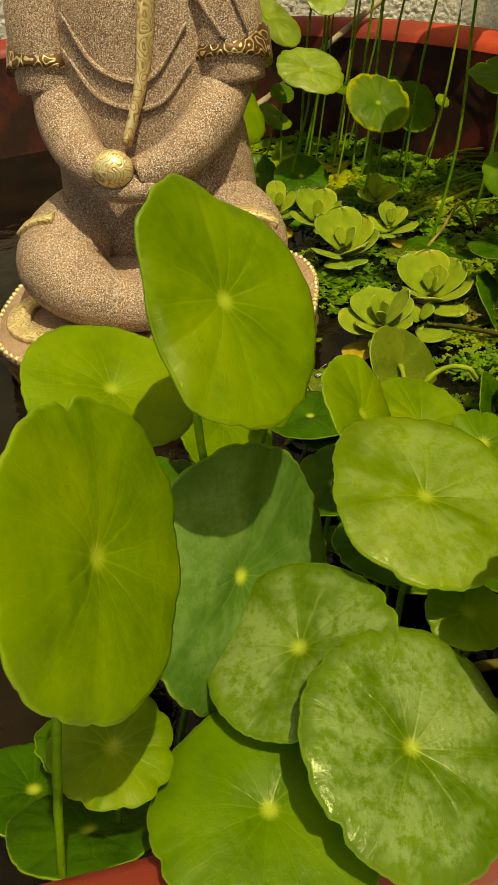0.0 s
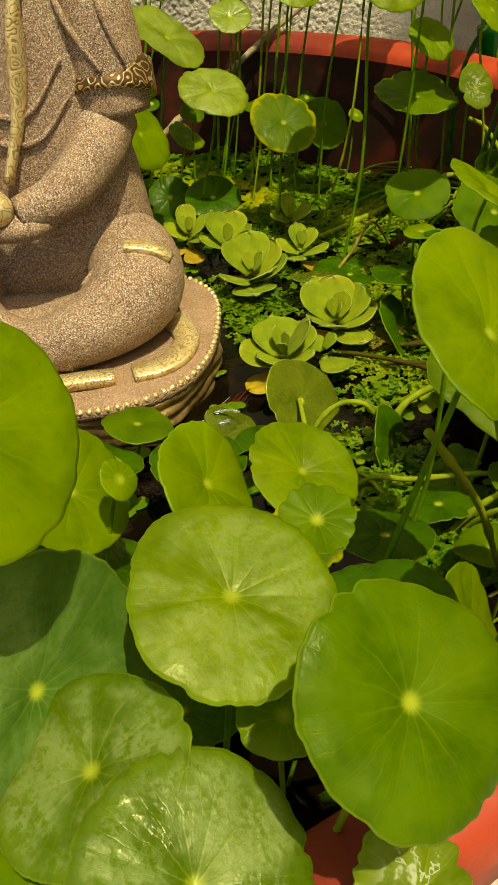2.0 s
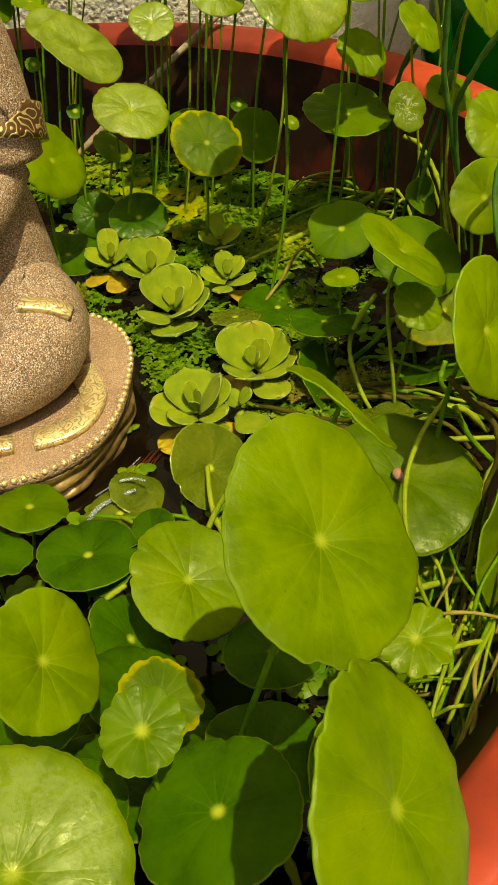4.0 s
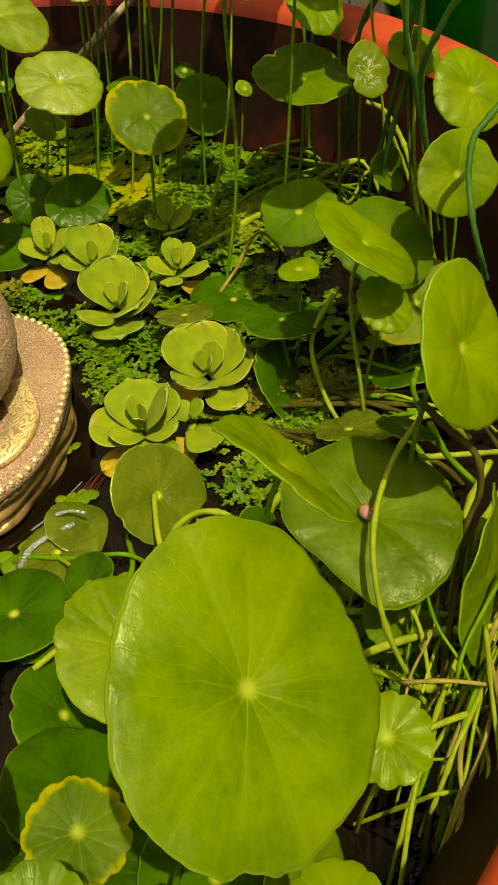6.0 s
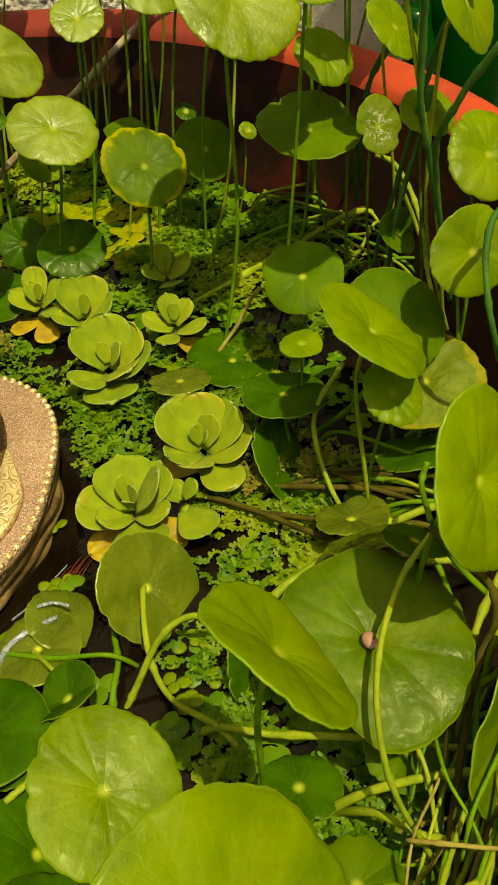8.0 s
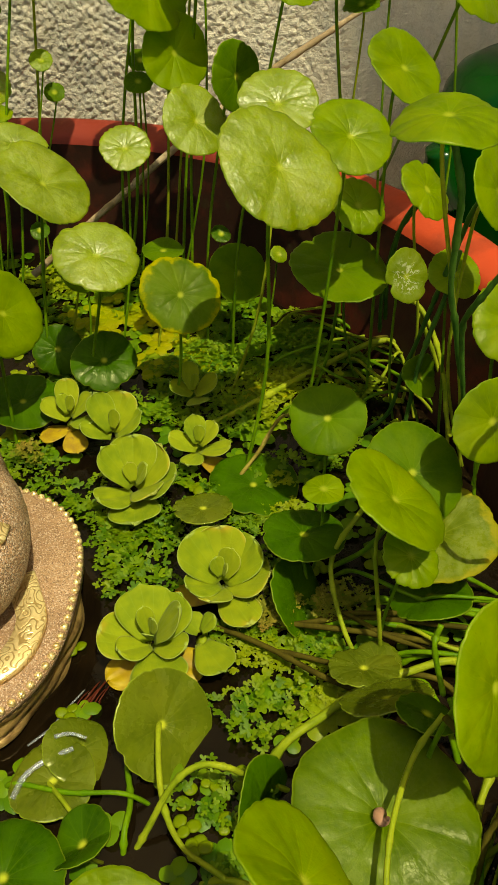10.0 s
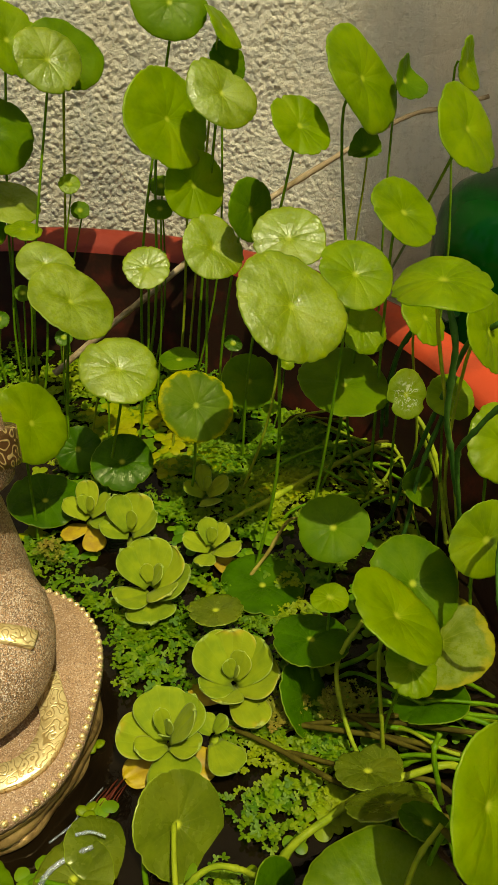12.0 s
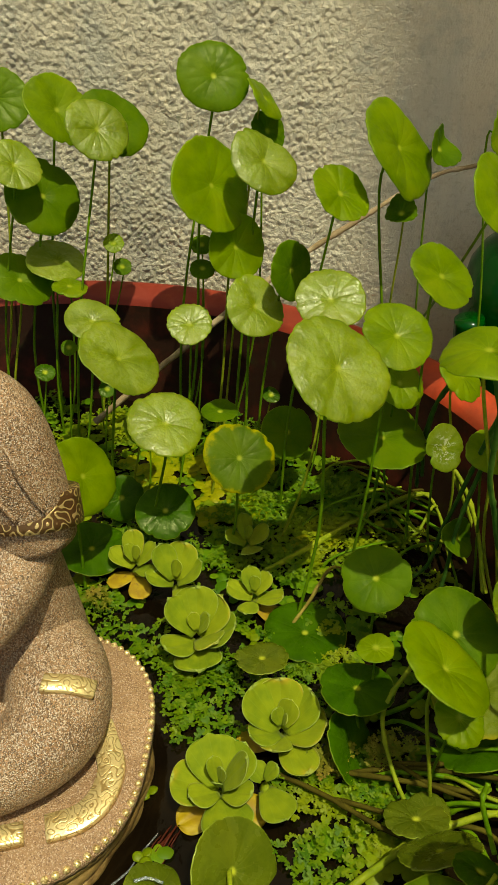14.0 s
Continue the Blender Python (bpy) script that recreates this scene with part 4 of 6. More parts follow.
leaf(0.0172, -0.0146, 0.1634, 0.0195, 31, -80, "pale")
leaf(0.0161, -0.0911, 0.1664, 0.0271, 43, -46, "pale")
leaf(0.0472, -0.0581, 0.1633, 0.0193, 34, -59, "fresh")
leaf(0.0549, -0.0218, 0.1128, 0.0152, 39, -60, "fresh")
leaf(0.0248, 0.0182, 0.2093, 0.0180, 44, -42, "fresh")
leaf(0.0582, 0.0376, 0.2257, 0.0290, 60, -34, "fresh", cuts=((24, 0.72), (-151, 0.88)))
leaf(0.0731, -0.0276, 0.1796, 0.0191, 43, -43, "fresh")
leaf(0.1068, 0.0029, 0.2082, 0.0243, 58, -34, "fresh", root=(0.098, 0.253))
leaf(0.0692, -0.1482, 0.2055, 0.0184, 4, -78, "fresh", root=(0.098, -0.125), fold=-0.25)
leaf(0.0843, -0.0437, 0.1299, 0.0154, 48, -33, "fresh")
leaf(0.0451, -0.0311, 0.0820, 0.0265, 12, -55, "mid")
leaf(0.0752, -0.0566, 0.0921, 0.0131, 60, -56, "nibbled", cup=0.1)
leaf(0.0920, -0.0833, 0.1079, 0.0127, 34, -58, "fresh")
leaf(-0.0796, -0.0268, 0.0962, 0.0227, 28, -49, "pale")
leaf(-0.0380, -0.0364, 0.0760, 0.0215, 43, -65, "edged", frill=0.006)
leaf(-0.0100, 0.0163, 0.0556, 0.0177, 59, -65, "deep")
leaf(-0.0529, 0.0254, 0.0676, 0.0123, 6, -21, "deep")
leaf(-0.1250, -0.0583, 0.0844, 0.0235, 59, -24, "fresh")
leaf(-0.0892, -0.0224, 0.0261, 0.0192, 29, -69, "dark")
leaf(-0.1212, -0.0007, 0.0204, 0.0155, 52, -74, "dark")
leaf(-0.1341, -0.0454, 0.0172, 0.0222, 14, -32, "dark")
leaf(0.0330, -0.1182, 0.0567, 0.0181, 30, -96, "deep")
leaf(0.0656, -0.1602, 0.0607, 0.0225, 32, -64, "deep")
leaf(0.0514, -0.2031, 0.0900, 0.0217, 36, -0, "fresh")
leaf(0.0763, -0.1771, 0.0401, 0.0239, 15, -119, "worn")
leaf(0.0575, -0.2095, 0.0662, 0.0122, 34, -49, "fresh")
leaf(0.0284, -0.1613, 0.0540, 0.0090, 5, -9, "fresh")
leaf(0.0940, -0.1642, 0.0909, 0.0174, 60, -69, "fresh")
leaf(0.0795, -0.0862, 0.0532, 0.0109, 57, -48, "deep", fold=0.5)
leaf(0.0990, -0.1089, 0.1594, 0.0190, 65, -32, "fresh", root=(0.108, -0.095))
leaf(0.1121, -0.1101, 0.0997, 0.0196, 45, -56, "fresh")
leaf(0.0652, -0.2912, 0.1099, 0.0230, 62, -37, "fresh", cuts=((134, 0.85),))
leaf(-0.0402, -0.2436, 0.0114, 0.0220, 47, -32, "olive")
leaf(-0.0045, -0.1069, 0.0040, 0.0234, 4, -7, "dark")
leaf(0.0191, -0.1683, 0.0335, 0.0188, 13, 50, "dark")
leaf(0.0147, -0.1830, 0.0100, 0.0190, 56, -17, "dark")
leaf(-0.0275, -0.1380, 0.0208, 0.0146, 17, 78, "olive")
leaf(0.0401, -0.2255, 0.0172, 0.0141, 23, 88, "olive")
leaf(0.0378, -0.2995, 0.0523, 0.0304, 14, -54, "pad", cuts=((-171, 0.78), (83, 0.97)))
leaf(0.0548, -0.2696, 0.0587, 0.0109, 31, 47, "dark")
leaf(0.0457, -0.2477, 0.0323, 0.0179, 42, 102, "olive")
leaf(-0.0011, -0.2743, 0.0068, 0.0179, 70, -20, "dark")
film(leaf(-0.0813, -0.2622, 0.0053, 0.0171, 6, 100, "olive"), [(-0.0949, -0.2698, 0.0078), (-0.0920, -0.2612, 0.0078), (-0.0852, -0.2551, 0.0078), (-0.0749, -0.2503, 0.0078)], 0.0013)
film(leaf(-0.0732, -0.2487, 0.0040, 0.0150, 27, 8, "olive"), [(-0.0824, -0.2466, 0.0105), (-0.0762, -0.2455, 0.0105), (-0.0697, -0.2476, 0.0105)], 0.0008)
leaf(-0.0609, -0.2945, 0.0253, 0.0120, 26, 147, "dark", fold=0.5)
leaf(-0.0418, -0.3332, 0.0441, 0.0225, 26, -31, "fresh")
leaf(-0.0774, -0.3097, 0.0251, 0.0127, 13, -155, "dark")
leaf(-0.0661, -0.3407, 0.0219, 0.0193, 45, 2, "dark")
leaf(0.0294, -0.3811, 0.0703, 0.0114, 10, -101, "fresh", frill=0.05)
leaf(0.0129, -0.3452, 0.1290, 0.0184, 51, 29, "fresh", cup=0.02)
leaf(0.0707, -0.3176, 0.0382, 0.0300, 81, -24, "fresh")
leaf(0.0036, -0.4041, 0.1432, 0.0259, 44, -28, "fresh")
leaf(0.0111, -0.4599, 0.1431, 0.0225, 55, -15, "fresh")
leaf(-0.0575, -0.4577, 0.1202, 0.0227, 19, -31, "glossed")
leaf(-0.0273, -0.4931, 0.1337, 0.0203, 42, -42, "mid")
leaf(-0.0678, -0.3991, 0.0992, 0.0182, 51, -11, "fresh")
leaf(-0.0389, -0.4240, 0.1069, 0.0100, 16, -61, "mid", frill=0.03)
leaf(-0.0253, -0.4306, 0.0790, 0.0205, 8, 147, "dark")
leaf(0.0050, -0.4070, 0.0381, 0.0212, 61, -16, "fresh")
leaf(-0.1090, -0.3894, 0.0915, 0.0202, 52, -22, "fresh")
leaf(-0.0491, -0.4719, 0.0992, 0.0096, 18, -26, "fresh")
leaf(-0.1091, -0.5153, 0.1635, 0.0219, 74, -12, "fresh")
leaf(-0.0945, -0.4671, 0.1744, 0.0228, 58, -25, "fresh", cuts=((159, 0.74), (46, 0.90)))
leaf(-0.0971, -0.4714, 0.1117, 0.0288, 69, -33, "sky_tinted")
leaf(-0.0848, -0.4861, 0.1063, 0.0195, 15, -140, "mottled")
leaf(-0.0646, -0.5063, 0.1036, 0.0226, 28, -32, "mottled")
leaf(-0.0908, -0.5125, 0.0930, 0.0226, 9, -54, "mid")
leaf(-0.1196, -0.5065, 0.1036, 0.0120, 14, -22, "fresh", frill=0.03)
leaf(-0.1241, -0.4440, 0.1416, 0.0196, 22, -22, "fresh")
leaf(-0.0268, -0.5029, 0.0887, 0.0137, 40, -37, "nibbled")
leaf(-0.1316, -0.5051, 0.0695, 0.0179, 32, 91, "dark")
leaf(0.0604, 0.0348, 0.1896, 0.0095, 35, -115, "deep", fold=0.7)
leaf(0.0817, 0.0500, 0.2200, 0.0118, 61, -37, "deep", fold=0.5)
leaf(0.1140, 0.0503, 0.2264, 0.0135, 76, -29, "fresh", fold=0.3)
leaf(-0.0422, -0.3972, 0.0748, 0.0122, 16, -22, "edged", frill=0.03)
leaf(0.0133, -0.4301, 0.1198, 0.0085, 11, 71, "fresh")
leaf(0.0142, 0.0450, 0.0500, 0.0057, 41, -51, "fresh")
leaf(-0.1077, 0.0351, 0.0501, 0.0140, 36, -20, "fresh")
leaf(0.0457, -0.2209, 0.0152, 0.0103, 6, 72, "olive")
leaf(-0.0927, -0.3948, 0.0994, 0.0063, 52, -20, "fresh")
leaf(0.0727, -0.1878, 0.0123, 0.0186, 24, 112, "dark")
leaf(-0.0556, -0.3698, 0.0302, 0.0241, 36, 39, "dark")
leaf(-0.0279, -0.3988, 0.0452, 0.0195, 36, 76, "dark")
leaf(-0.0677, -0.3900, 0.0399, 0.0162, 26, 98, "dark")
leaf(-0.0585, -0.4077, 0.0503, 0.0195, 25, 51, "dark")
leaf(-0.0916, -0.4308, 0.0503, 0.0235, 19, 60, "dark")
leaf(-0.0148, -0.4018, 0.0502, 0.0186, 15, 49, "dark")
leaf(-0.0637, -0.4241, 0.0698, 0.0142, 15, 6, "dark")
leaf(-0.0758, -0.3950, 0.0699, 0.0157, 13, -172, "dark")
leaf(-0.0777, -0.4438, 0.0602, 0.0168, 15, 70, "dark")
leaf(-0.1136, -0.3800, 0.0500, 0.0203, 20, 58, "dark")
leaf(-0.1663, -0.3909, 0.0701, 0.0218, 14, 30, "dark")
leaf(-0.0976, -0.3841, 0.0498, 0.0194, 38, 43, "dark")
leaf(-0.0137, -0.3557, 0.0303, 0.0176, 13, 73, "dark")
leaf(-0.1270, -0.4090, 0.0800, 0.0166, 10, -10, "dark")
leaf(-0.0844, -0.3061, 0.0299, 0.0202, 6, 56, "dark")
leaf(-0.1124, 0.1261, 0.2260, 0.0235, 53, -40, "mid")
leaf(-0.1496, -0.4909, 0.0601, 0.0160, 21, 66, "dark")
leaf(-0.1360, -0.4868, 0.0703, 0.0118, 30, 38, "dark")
leaf(-0.1123, -0.3480, 0.0600, 0.0092, 44, -62, "fresh")
leaf(-0.1128, -0.2778, 0.0302, 0.0158, 15, 32, "mid")
leaf(-0.1242, -0.3021, 0.0299, 0.0160, 17, 35, "dark")
leaf(0.0250, -0.3552, 0.0198, 0.0141, 12, 93, "mid")
leaf(0.0449, -0.3188, 0.0202, 0.0136, 6, 47, "mid")
leaf(0.0112, -0.3252, 0.0147, 0.0132, 11, 85, "dark")
leaf(0.0532, -0.3528, 0.0122, 0.0111, 18, 43, "mid")
leaf(0.0570, -0.3719, 0.0101, 0.0096, 20, 89, "dark")
leaf(-0.1903, 0.1453, 0.2411, 0.0222, 57, -70, "mid")
leaf(-0.1537, 0.0638, 0.0994, 0.0057, 35, -60, "deep")
leaf(-0.1010, 0.0315, 0.0670, 0.0089, 35, -60, "deep")
leaf(-0.1733, 0.0622, 0.0820, 0.0069, 35, -60, "dark")
leaf(-0.0200, 0.0476, 0.0645, 0.0061, 35, -60, "dark")
leaf(-0.1326, 0.0604, 0.0672, 0.0062, 35, -60, "dark")

# ---- creeping stems and the dry twig ----
runner([(-0.03, -0.06, 0.004), (-0.004, -0.043, 0.006), (0.032, -0.018, 0.008), (0.074, -0.011, 0.022)], 0.0019, "lime", "thick yellow-green pennywort runner over the water")
runner([(-0.004, -0.017, 0.004), (0.019, -0, 0.008), (0.049, 0.006, 0.01)], 0.0011, "green", "green creeping pennywort stem")
runner([(-0.019, -0.196, 0.006), (0.003, -0.21, 0.01), (0.027, -0.227, 0.012), (0.054, -0.239, 0.012), (0.072, -0.244, 0.012)], 0.0013, "brown", "dark brown decaying stem over the water")
runner([(0.003, -0.194, 0.006), (0.039, -0.204, 0.012), (0.068, -0.212, 0.014), (0.09, -0.224, 0.016)], 0.0014, "brown", "dark brown decaying stem over the water")
runner([(0.045, -0.165, 0.045), (0.033, -0.176, 0.034), (0.03, -0.184, 0.024), (0.034, -0.205, 0.014), (0.043, -0.229, 0.008)], 0.0012, "lime", "arched yellow-green pennywort stem")
runner([(0.008, -0.253, 0.012), (0.025, -0.242, 0.014), (0.04, -0.232, 0.015), (0.057, -0.227, 0.016), (0.076, -0.224, 0.018)], 0.0018, "lime", "thick yellow-green pennywort runner over the water")
runner([(0.047, -0.184, 0.008), (0.072, -0.192, 0.01), (0.096, -0.201, 0.012)], 0.0014, "green", "green creeping pennywort stem")
runner([(0.03, -0.192, 0.004), (0.061, -0.197, 0.008), (0.095, -0.205, 0.01)], 0.0012, "green", "green creeping pennywort stem")
runner([(-0.013, -0.103, 0.004), (-0.001, -0.09, 0.012), (0.013, -0.074, 0.022)], 0.0011, "tan", "broken yellow-brown leaf stalk sticking out of the water")
runner([(0.033, -0.162, 0.004), (0.046, -0.167, 0.02), (0.057, -0.162, 0.03)], 0.0013, "green", "green creeping pennywort stem")
runner([(0.041, -0.226, 0.012), (0.061, -0.227, 0.012), (0.069, -0.246, 0.012)], 0.0014, "green", "green creeping pennywort stem")
runner([(0.086, -0.041, 0.06), (0.097, -0.045, 0.03), (0.102, -0.055, 0.012), (0.101, -0.07, 0.004)], 0.0012, "lime", "yellowing drooping pennywort stem")
runner([(0.061, -0.05, 0.012), (0.085, -0.046, 0.012), (0.108, -0.051, 0.01)], 0.001, "green", "green creeping pennywort stem")
runner([(0.022, 0.051, 0.004), (0.053, 0.013, 0.012), (0.081, -0.017, 0.016)], 0.001, "lime", "thick yellow-green pennywort runner over the water")
runner([(0.033, 0.036, 0.004), (0.057, 0.009, 0.01), (0.085, -0.023, 0.012)], 0.0011, "green", "green creeping pennywort stem")
runner([(0.042, 0.053, 0.006), (0.069, 0.016, 0.014), (0.092, -0.001, 0.012)], 0.0009, "lime", "thick yellow-green pennywort runner over the water")
runner([(0.049, 0.003, 0.006), (0.075, -0.021, 0.008), (0.095, -0.048, 0.006)], 0.0012, "green", "green creeping pennywort stem")
runner([(0.055, -0.012, 0.004), (0.066, -0.036, 0.01), (0.08, -0.021, 0.02)], 0.001, "lime", "thick yellow-green pennywort runner over the water")
runner([(0.039, 0.069, 0.01), (0.051, 0.024, 0.008), (0.065, -0.015, 0.006)], 0.001, "green", "green creeping pennywort stem")
runner([(0.074, -0.011, 0.022), (0.083, -0.021, 0.015), (0.085, -0.048, 0.006)], 0.0011, "lime", "thick yellow-green pennywort runner over the water")
runner([(0.066, -0.002, 0.016), (0.084, -0.005, 0.02), (0.106, -0.001, 0.02)], 0.0011, "brown", "dark brown decaying stem over the water")
roots()
ripple([(-0.0960, -0.2445, 0), (-0.0879, -0.2371, 0), (-0.0843, -0.2310, 0), (-0.0764, -0.2200, 0)], 0.0006)
ripple([(-0.0905, -0.2450, 0), (-0.0850, -0.2385, 0), (-0.0815, -0.2325, 0)], 0.0005)
runner([(0.058, -0.276, 0.07), (0.048, -0.286, 0.064), (0.039, -0.306, 0.064), (0.035, -0.325, 0.06), (0.037, -0.339, 0.045), (0.046, -0.349, 0.022)], 0.001, "lime", "long arched green stem crossing a large leaf")
runner([(0.055, -0.287, 0.088), (0.063, -0.293, 0.08), (0.07, -0.299, 0.074), (0.071, -0.303, 0.062), (0.067, -0.307, 0.05), (0.06, -0.323, 0.036), (0.053, -0.343, 0.026), (0.047, -0.363, 0.016), (0.042, -0.378, 0.01)], 0.0012, "brown", "knotty brown runner with old nodes")
runner([(-0.014, -0.301, 0.01), (0.004, -0.306, 0.012), (0.029, -0.312, 0.018), (0.053, -0.318, 0.02), (0.076, -0.322, 0.02)], 0.0013, "lime", "thick yellow-green pennywort runner over the water")
runner([(0.028, -0.331, 0.02), (0.05, -0.331, 0.03), (0.073, -0.331, 0.03)], 0.0015, "lime", "thick yellow-green pennywort runner over the water")
runner([(0.032, -0.336, 0.02), (0.045, -0.344, 0.022), (0.058, -0.349, 0.022)], 0.0013, "lime", "thick yellow-green pennywort runner over the water")
runner([(-0.043, -0.281, 0.006), (-0.033, -0.272, 0.02), (-0.023, -0.268, 0.026), (-0.013, -0.269, 0.026), (-0.007, -0.268, 0.018)], 0.0013, "lime", "arched yellow-green pennywort stem")
runner([(-0.041, -0.247, 0.014), (-0.038, -0.272, 0.012), (-0.03, -0.289, 0.01), (-0.014, -0.301, 0.01)], 0.0012, "lime", "yellow-green stalk across a floating leaf")
runner([(0.01, -0.196, 0.006), (0.04, -0.196, 0.01), (0.072, -0.202, 0.012), (0.107, -0.21, 0.012)], 0.0013, "brown", "dark brown decaying stem over the water")
runner([(0.007, -0.209, 0.006), (0.041, -0.222, 0.01), (0.068, -0.229, 0.014)], 0.0013, "brown", "dark brown decaying stem over the water")
runner([(0.051, -0.185, 0.006), (0.078, -0.193, 0.01), (0.109, -0.2, 0.012)], 0.0013, "green", "green creeping pennywort stem")
runner([(0.061, -0.257, 0.03), (0.076, -0.258, 0.03), (0.092, -0.259, 0.03)], 0.0013, "lime", "thick yellow-green pennywort runner over the water")
runner([(0.067, -0.229, 0.05), (0.064, -0.235, 0.045), (0.061, -0.263, 0.06)], 0.0012, "green", "green creeping pennywort stem")
runner([(0.065, -0.259, 0.05), (0.07, -0.266, 0.04), (0.079, -0.272, 0.03)], 0.0013, "green", "green creeping pennywort stem")
runner([(0.087, -0.263, 0.03), (0.074, -0.282, 0.025), (0.064, -0.308, 0.02)], 0.0014, "lime", "thick yellow-green pennywort runner over the water")
runner([(0.082, -0.302, 0.02), (0.066, -0.33, 0.014), (0.051, -0.364, 0.006)], 0.0016, "green", "green creeping pennywort stem")
runner([(0.076, -0.321, 0.02), (0.06, -0.351, 0.012), (0.047, -0.376, 0.004)], 0.0014, "lime", "thick yellow-green pennywort runner over the water")
runner([(0.072, -0.34, 0.014), (0.06, -0.359, 0.01), (0.051, -0.377, 0.004)], 0.0017, "green", "green creeping pennywort stem")
runner([(0.057, -0.319, 0.02), (0.05, -0.343, 0.014), (0.047, -0.367, 0.006)], 0.0013, "green", "green creeping pennywort stem")
runner([(0.037, -0.352, 0.01), (0.052, -0.358, 0.012), (0.066, -0.362, 0.014)], 0.0014, "lime", "thick yellow-green pennywort runner over the water")
runner([(0.065, -0.345, 0.012), (0.065, -0.357, 0.008), (0.066, -0.368, 0.004)], 0.0012, "lime", "thick yellow-green pennywort runner over the water")
runner([(0.026, -0.362, 0.01), (0.037, -0.367, 0.01), (0.05, -0.37, 0.006)], 0.0012, "green", "green creeping pennywort stem")
runner([(0.087, -0.278, 0.03), (0.077, -0.29, 0.026), (0.074, -0.296, 0.02)], 0.0013, "lime", "thick yellow-green pennywort runner over the water")
runner([(0.063, -0.304, 0.02), (0.076, -0.297, 0.02), (0.086, -0.291, 0.02)], 0.0013, "lime", "thick yellow-green pennywort runner over the water")
runner([(0.069, -0.339, 0.032), (0.057, -0.363, 0.038), (0.05, -0.379, 0.036), (0.041, -0.393, 0.024)], 0.0006, "lime", "thick yellow-green pennywort runner over the water")
runner([(0.052, -0.314, 0.035), (0.052, -0.335, 0.041), (0.057, -0.349, 0.039), (0.06, -0.359, 0.027)], 0.0006, "green", "green creeping pennywort stem")
runner([(0.088, -0.28, 0.016), (0.07, -0.314, 0.022), (0.06, -0.335, 0.02), (0.048, -0.353, 0.008)], 0.0006, "lime", "thick yellow-green pennywort runner over the water")
runner([(0.086, -0.327, 0.015), (0.069, -0.354, 0.021), (0.06, -0.372, 0.019), (0.049, -0.388, 0.007)], 0.0005, "tan", "yellow-brown old pennywort stem")
runner([(0.05, -0.337, 0.012), (0.061, -0.339, 0.018), (0.065, -0.337, 0.016), (0.08, -0.331, 0.004)], 0.0009, "tan", "yellow-brown old pennywort stem")
runner([(0.091, -0.282, 0.027), (0.074, -0.313, 0.033), (0.065, -0.333, 0.031), (0.057, -0.349, 0.019)], 0.0009, "lime", "thick yellow-green pennywort runner over the water")
runner([(0.068, -0.306, 0.007), (0.057, -0.337, 0.013), (0.052, -0.357, 0.011), (0.046, -0.377, 0.002)], 0.0007, "lime", "thick yellow-green pennywort runner over the water")
runner([(0.06, -0.305, 0.031), (0.052, -0.332, 0.037), (0.041, -0.349, 0.035), (0.036, -0.364, 0.023)], 0.0005, "tan", "yellow-brown old pennywort stem")
runner([(0.056, -0.346, 0.011), (0.067, -0.351, 0.017), (0.073, -0.353, 0.015), (0.086, -0.351, 0.003)], 0.0006, "lime", "thick yellow-green pennywort runner over the water")
runner([(0.072, -0.339, 0.035), (0.064, -0.357, 0.041), (0.064, -0.369, 0.039), (0.06, -0.378, 0.027)], 0.0008, "tan", "yellow-brown old pennywort stem")
runner([(0.033, -0.348, 0.011), (0.043, -0.35, 0.017), (0.05, -0.348, 0.015), (0.061, -0.342, 0.003)], 0.0006, "green", "green creeping pennywort stem")
runner([(0.067, -0.359, 0.033), (0.061, -0.374, 0.039), (0.057, -0.384, 0.037), (0.054, -0.392, 0.025)], 0.0009, "tan", "yellow-brown old pennywort stem")
runner([(0.071, -0.329, 0.018), (0.054, -0.355, 0.024), (0.04, -0.371, 0.022), (0.031, -0.387, 0.01)], 0.0008, "lime", "thick yellow-green pennywort runner over the water")
runner([(0.058, -0.335, 0.018), (0.048, -0.355, 0.024), (0.044, -0.367, 0.022), (0.036, -0.378, 0.01)], 0.0009, "green", "green creeping pennywort stem")
runner([(0.067, -0.348, 0.022), (0.057, -0.373, 0.028), (0.05, -0.389, 0.026), (0.043, -0.405, 0.014)], 0.0006, "lime", "thick yellow-green pennywort runner over the water")
runner([(0.082, -0.317, 0.007), (0.068, -0.344, 0.013), (0.06, -0.361, 0.011), (0.05, -0.378, 0.002)], 0.0006, "lime", "thick yellow-green pennywort runner over the water")
runner([(0.078, -0.316, 0.039), (0.065, -0.335, 0.045), (0.057, -0.346, 0.043), (0.053, -0.354, 0.031)], 0.0007, "green", "green creeping pennywort stem")
runner([(0.033, -0.366, 0.035), (0.044, -0.366, 0.041), (0.052, -0.363, 0.039), (0.066, -0.355, 0.027)], 0.001, "lime", "thick yellow-green pennywort runner over the water")
runner([(0.087, -0.306, 0.02), (0.067, -0.331, 0.026), (0.051, -0.347, 0.024), (0.036, -0.36, 0.012)], 0.0006, "tan", "yellow-brown old pennywort stem")
runner([(0.073, -0.328, 0.017), (0.061, -0.348, 0.023), (0.052, -0.362, 0.021), (0.044, -0.373, 0.009)], 0.0009, "tan", "yellow-brown old pennywort stem")
runner([(0.039, -0.35, 0.037), (0.05, -0.354, 0.043), (0.06, -0.355, 0.041), (0.072, -0.352, 0.029)], 0.0007, "tan", "yellow-brown old pennywort stem")
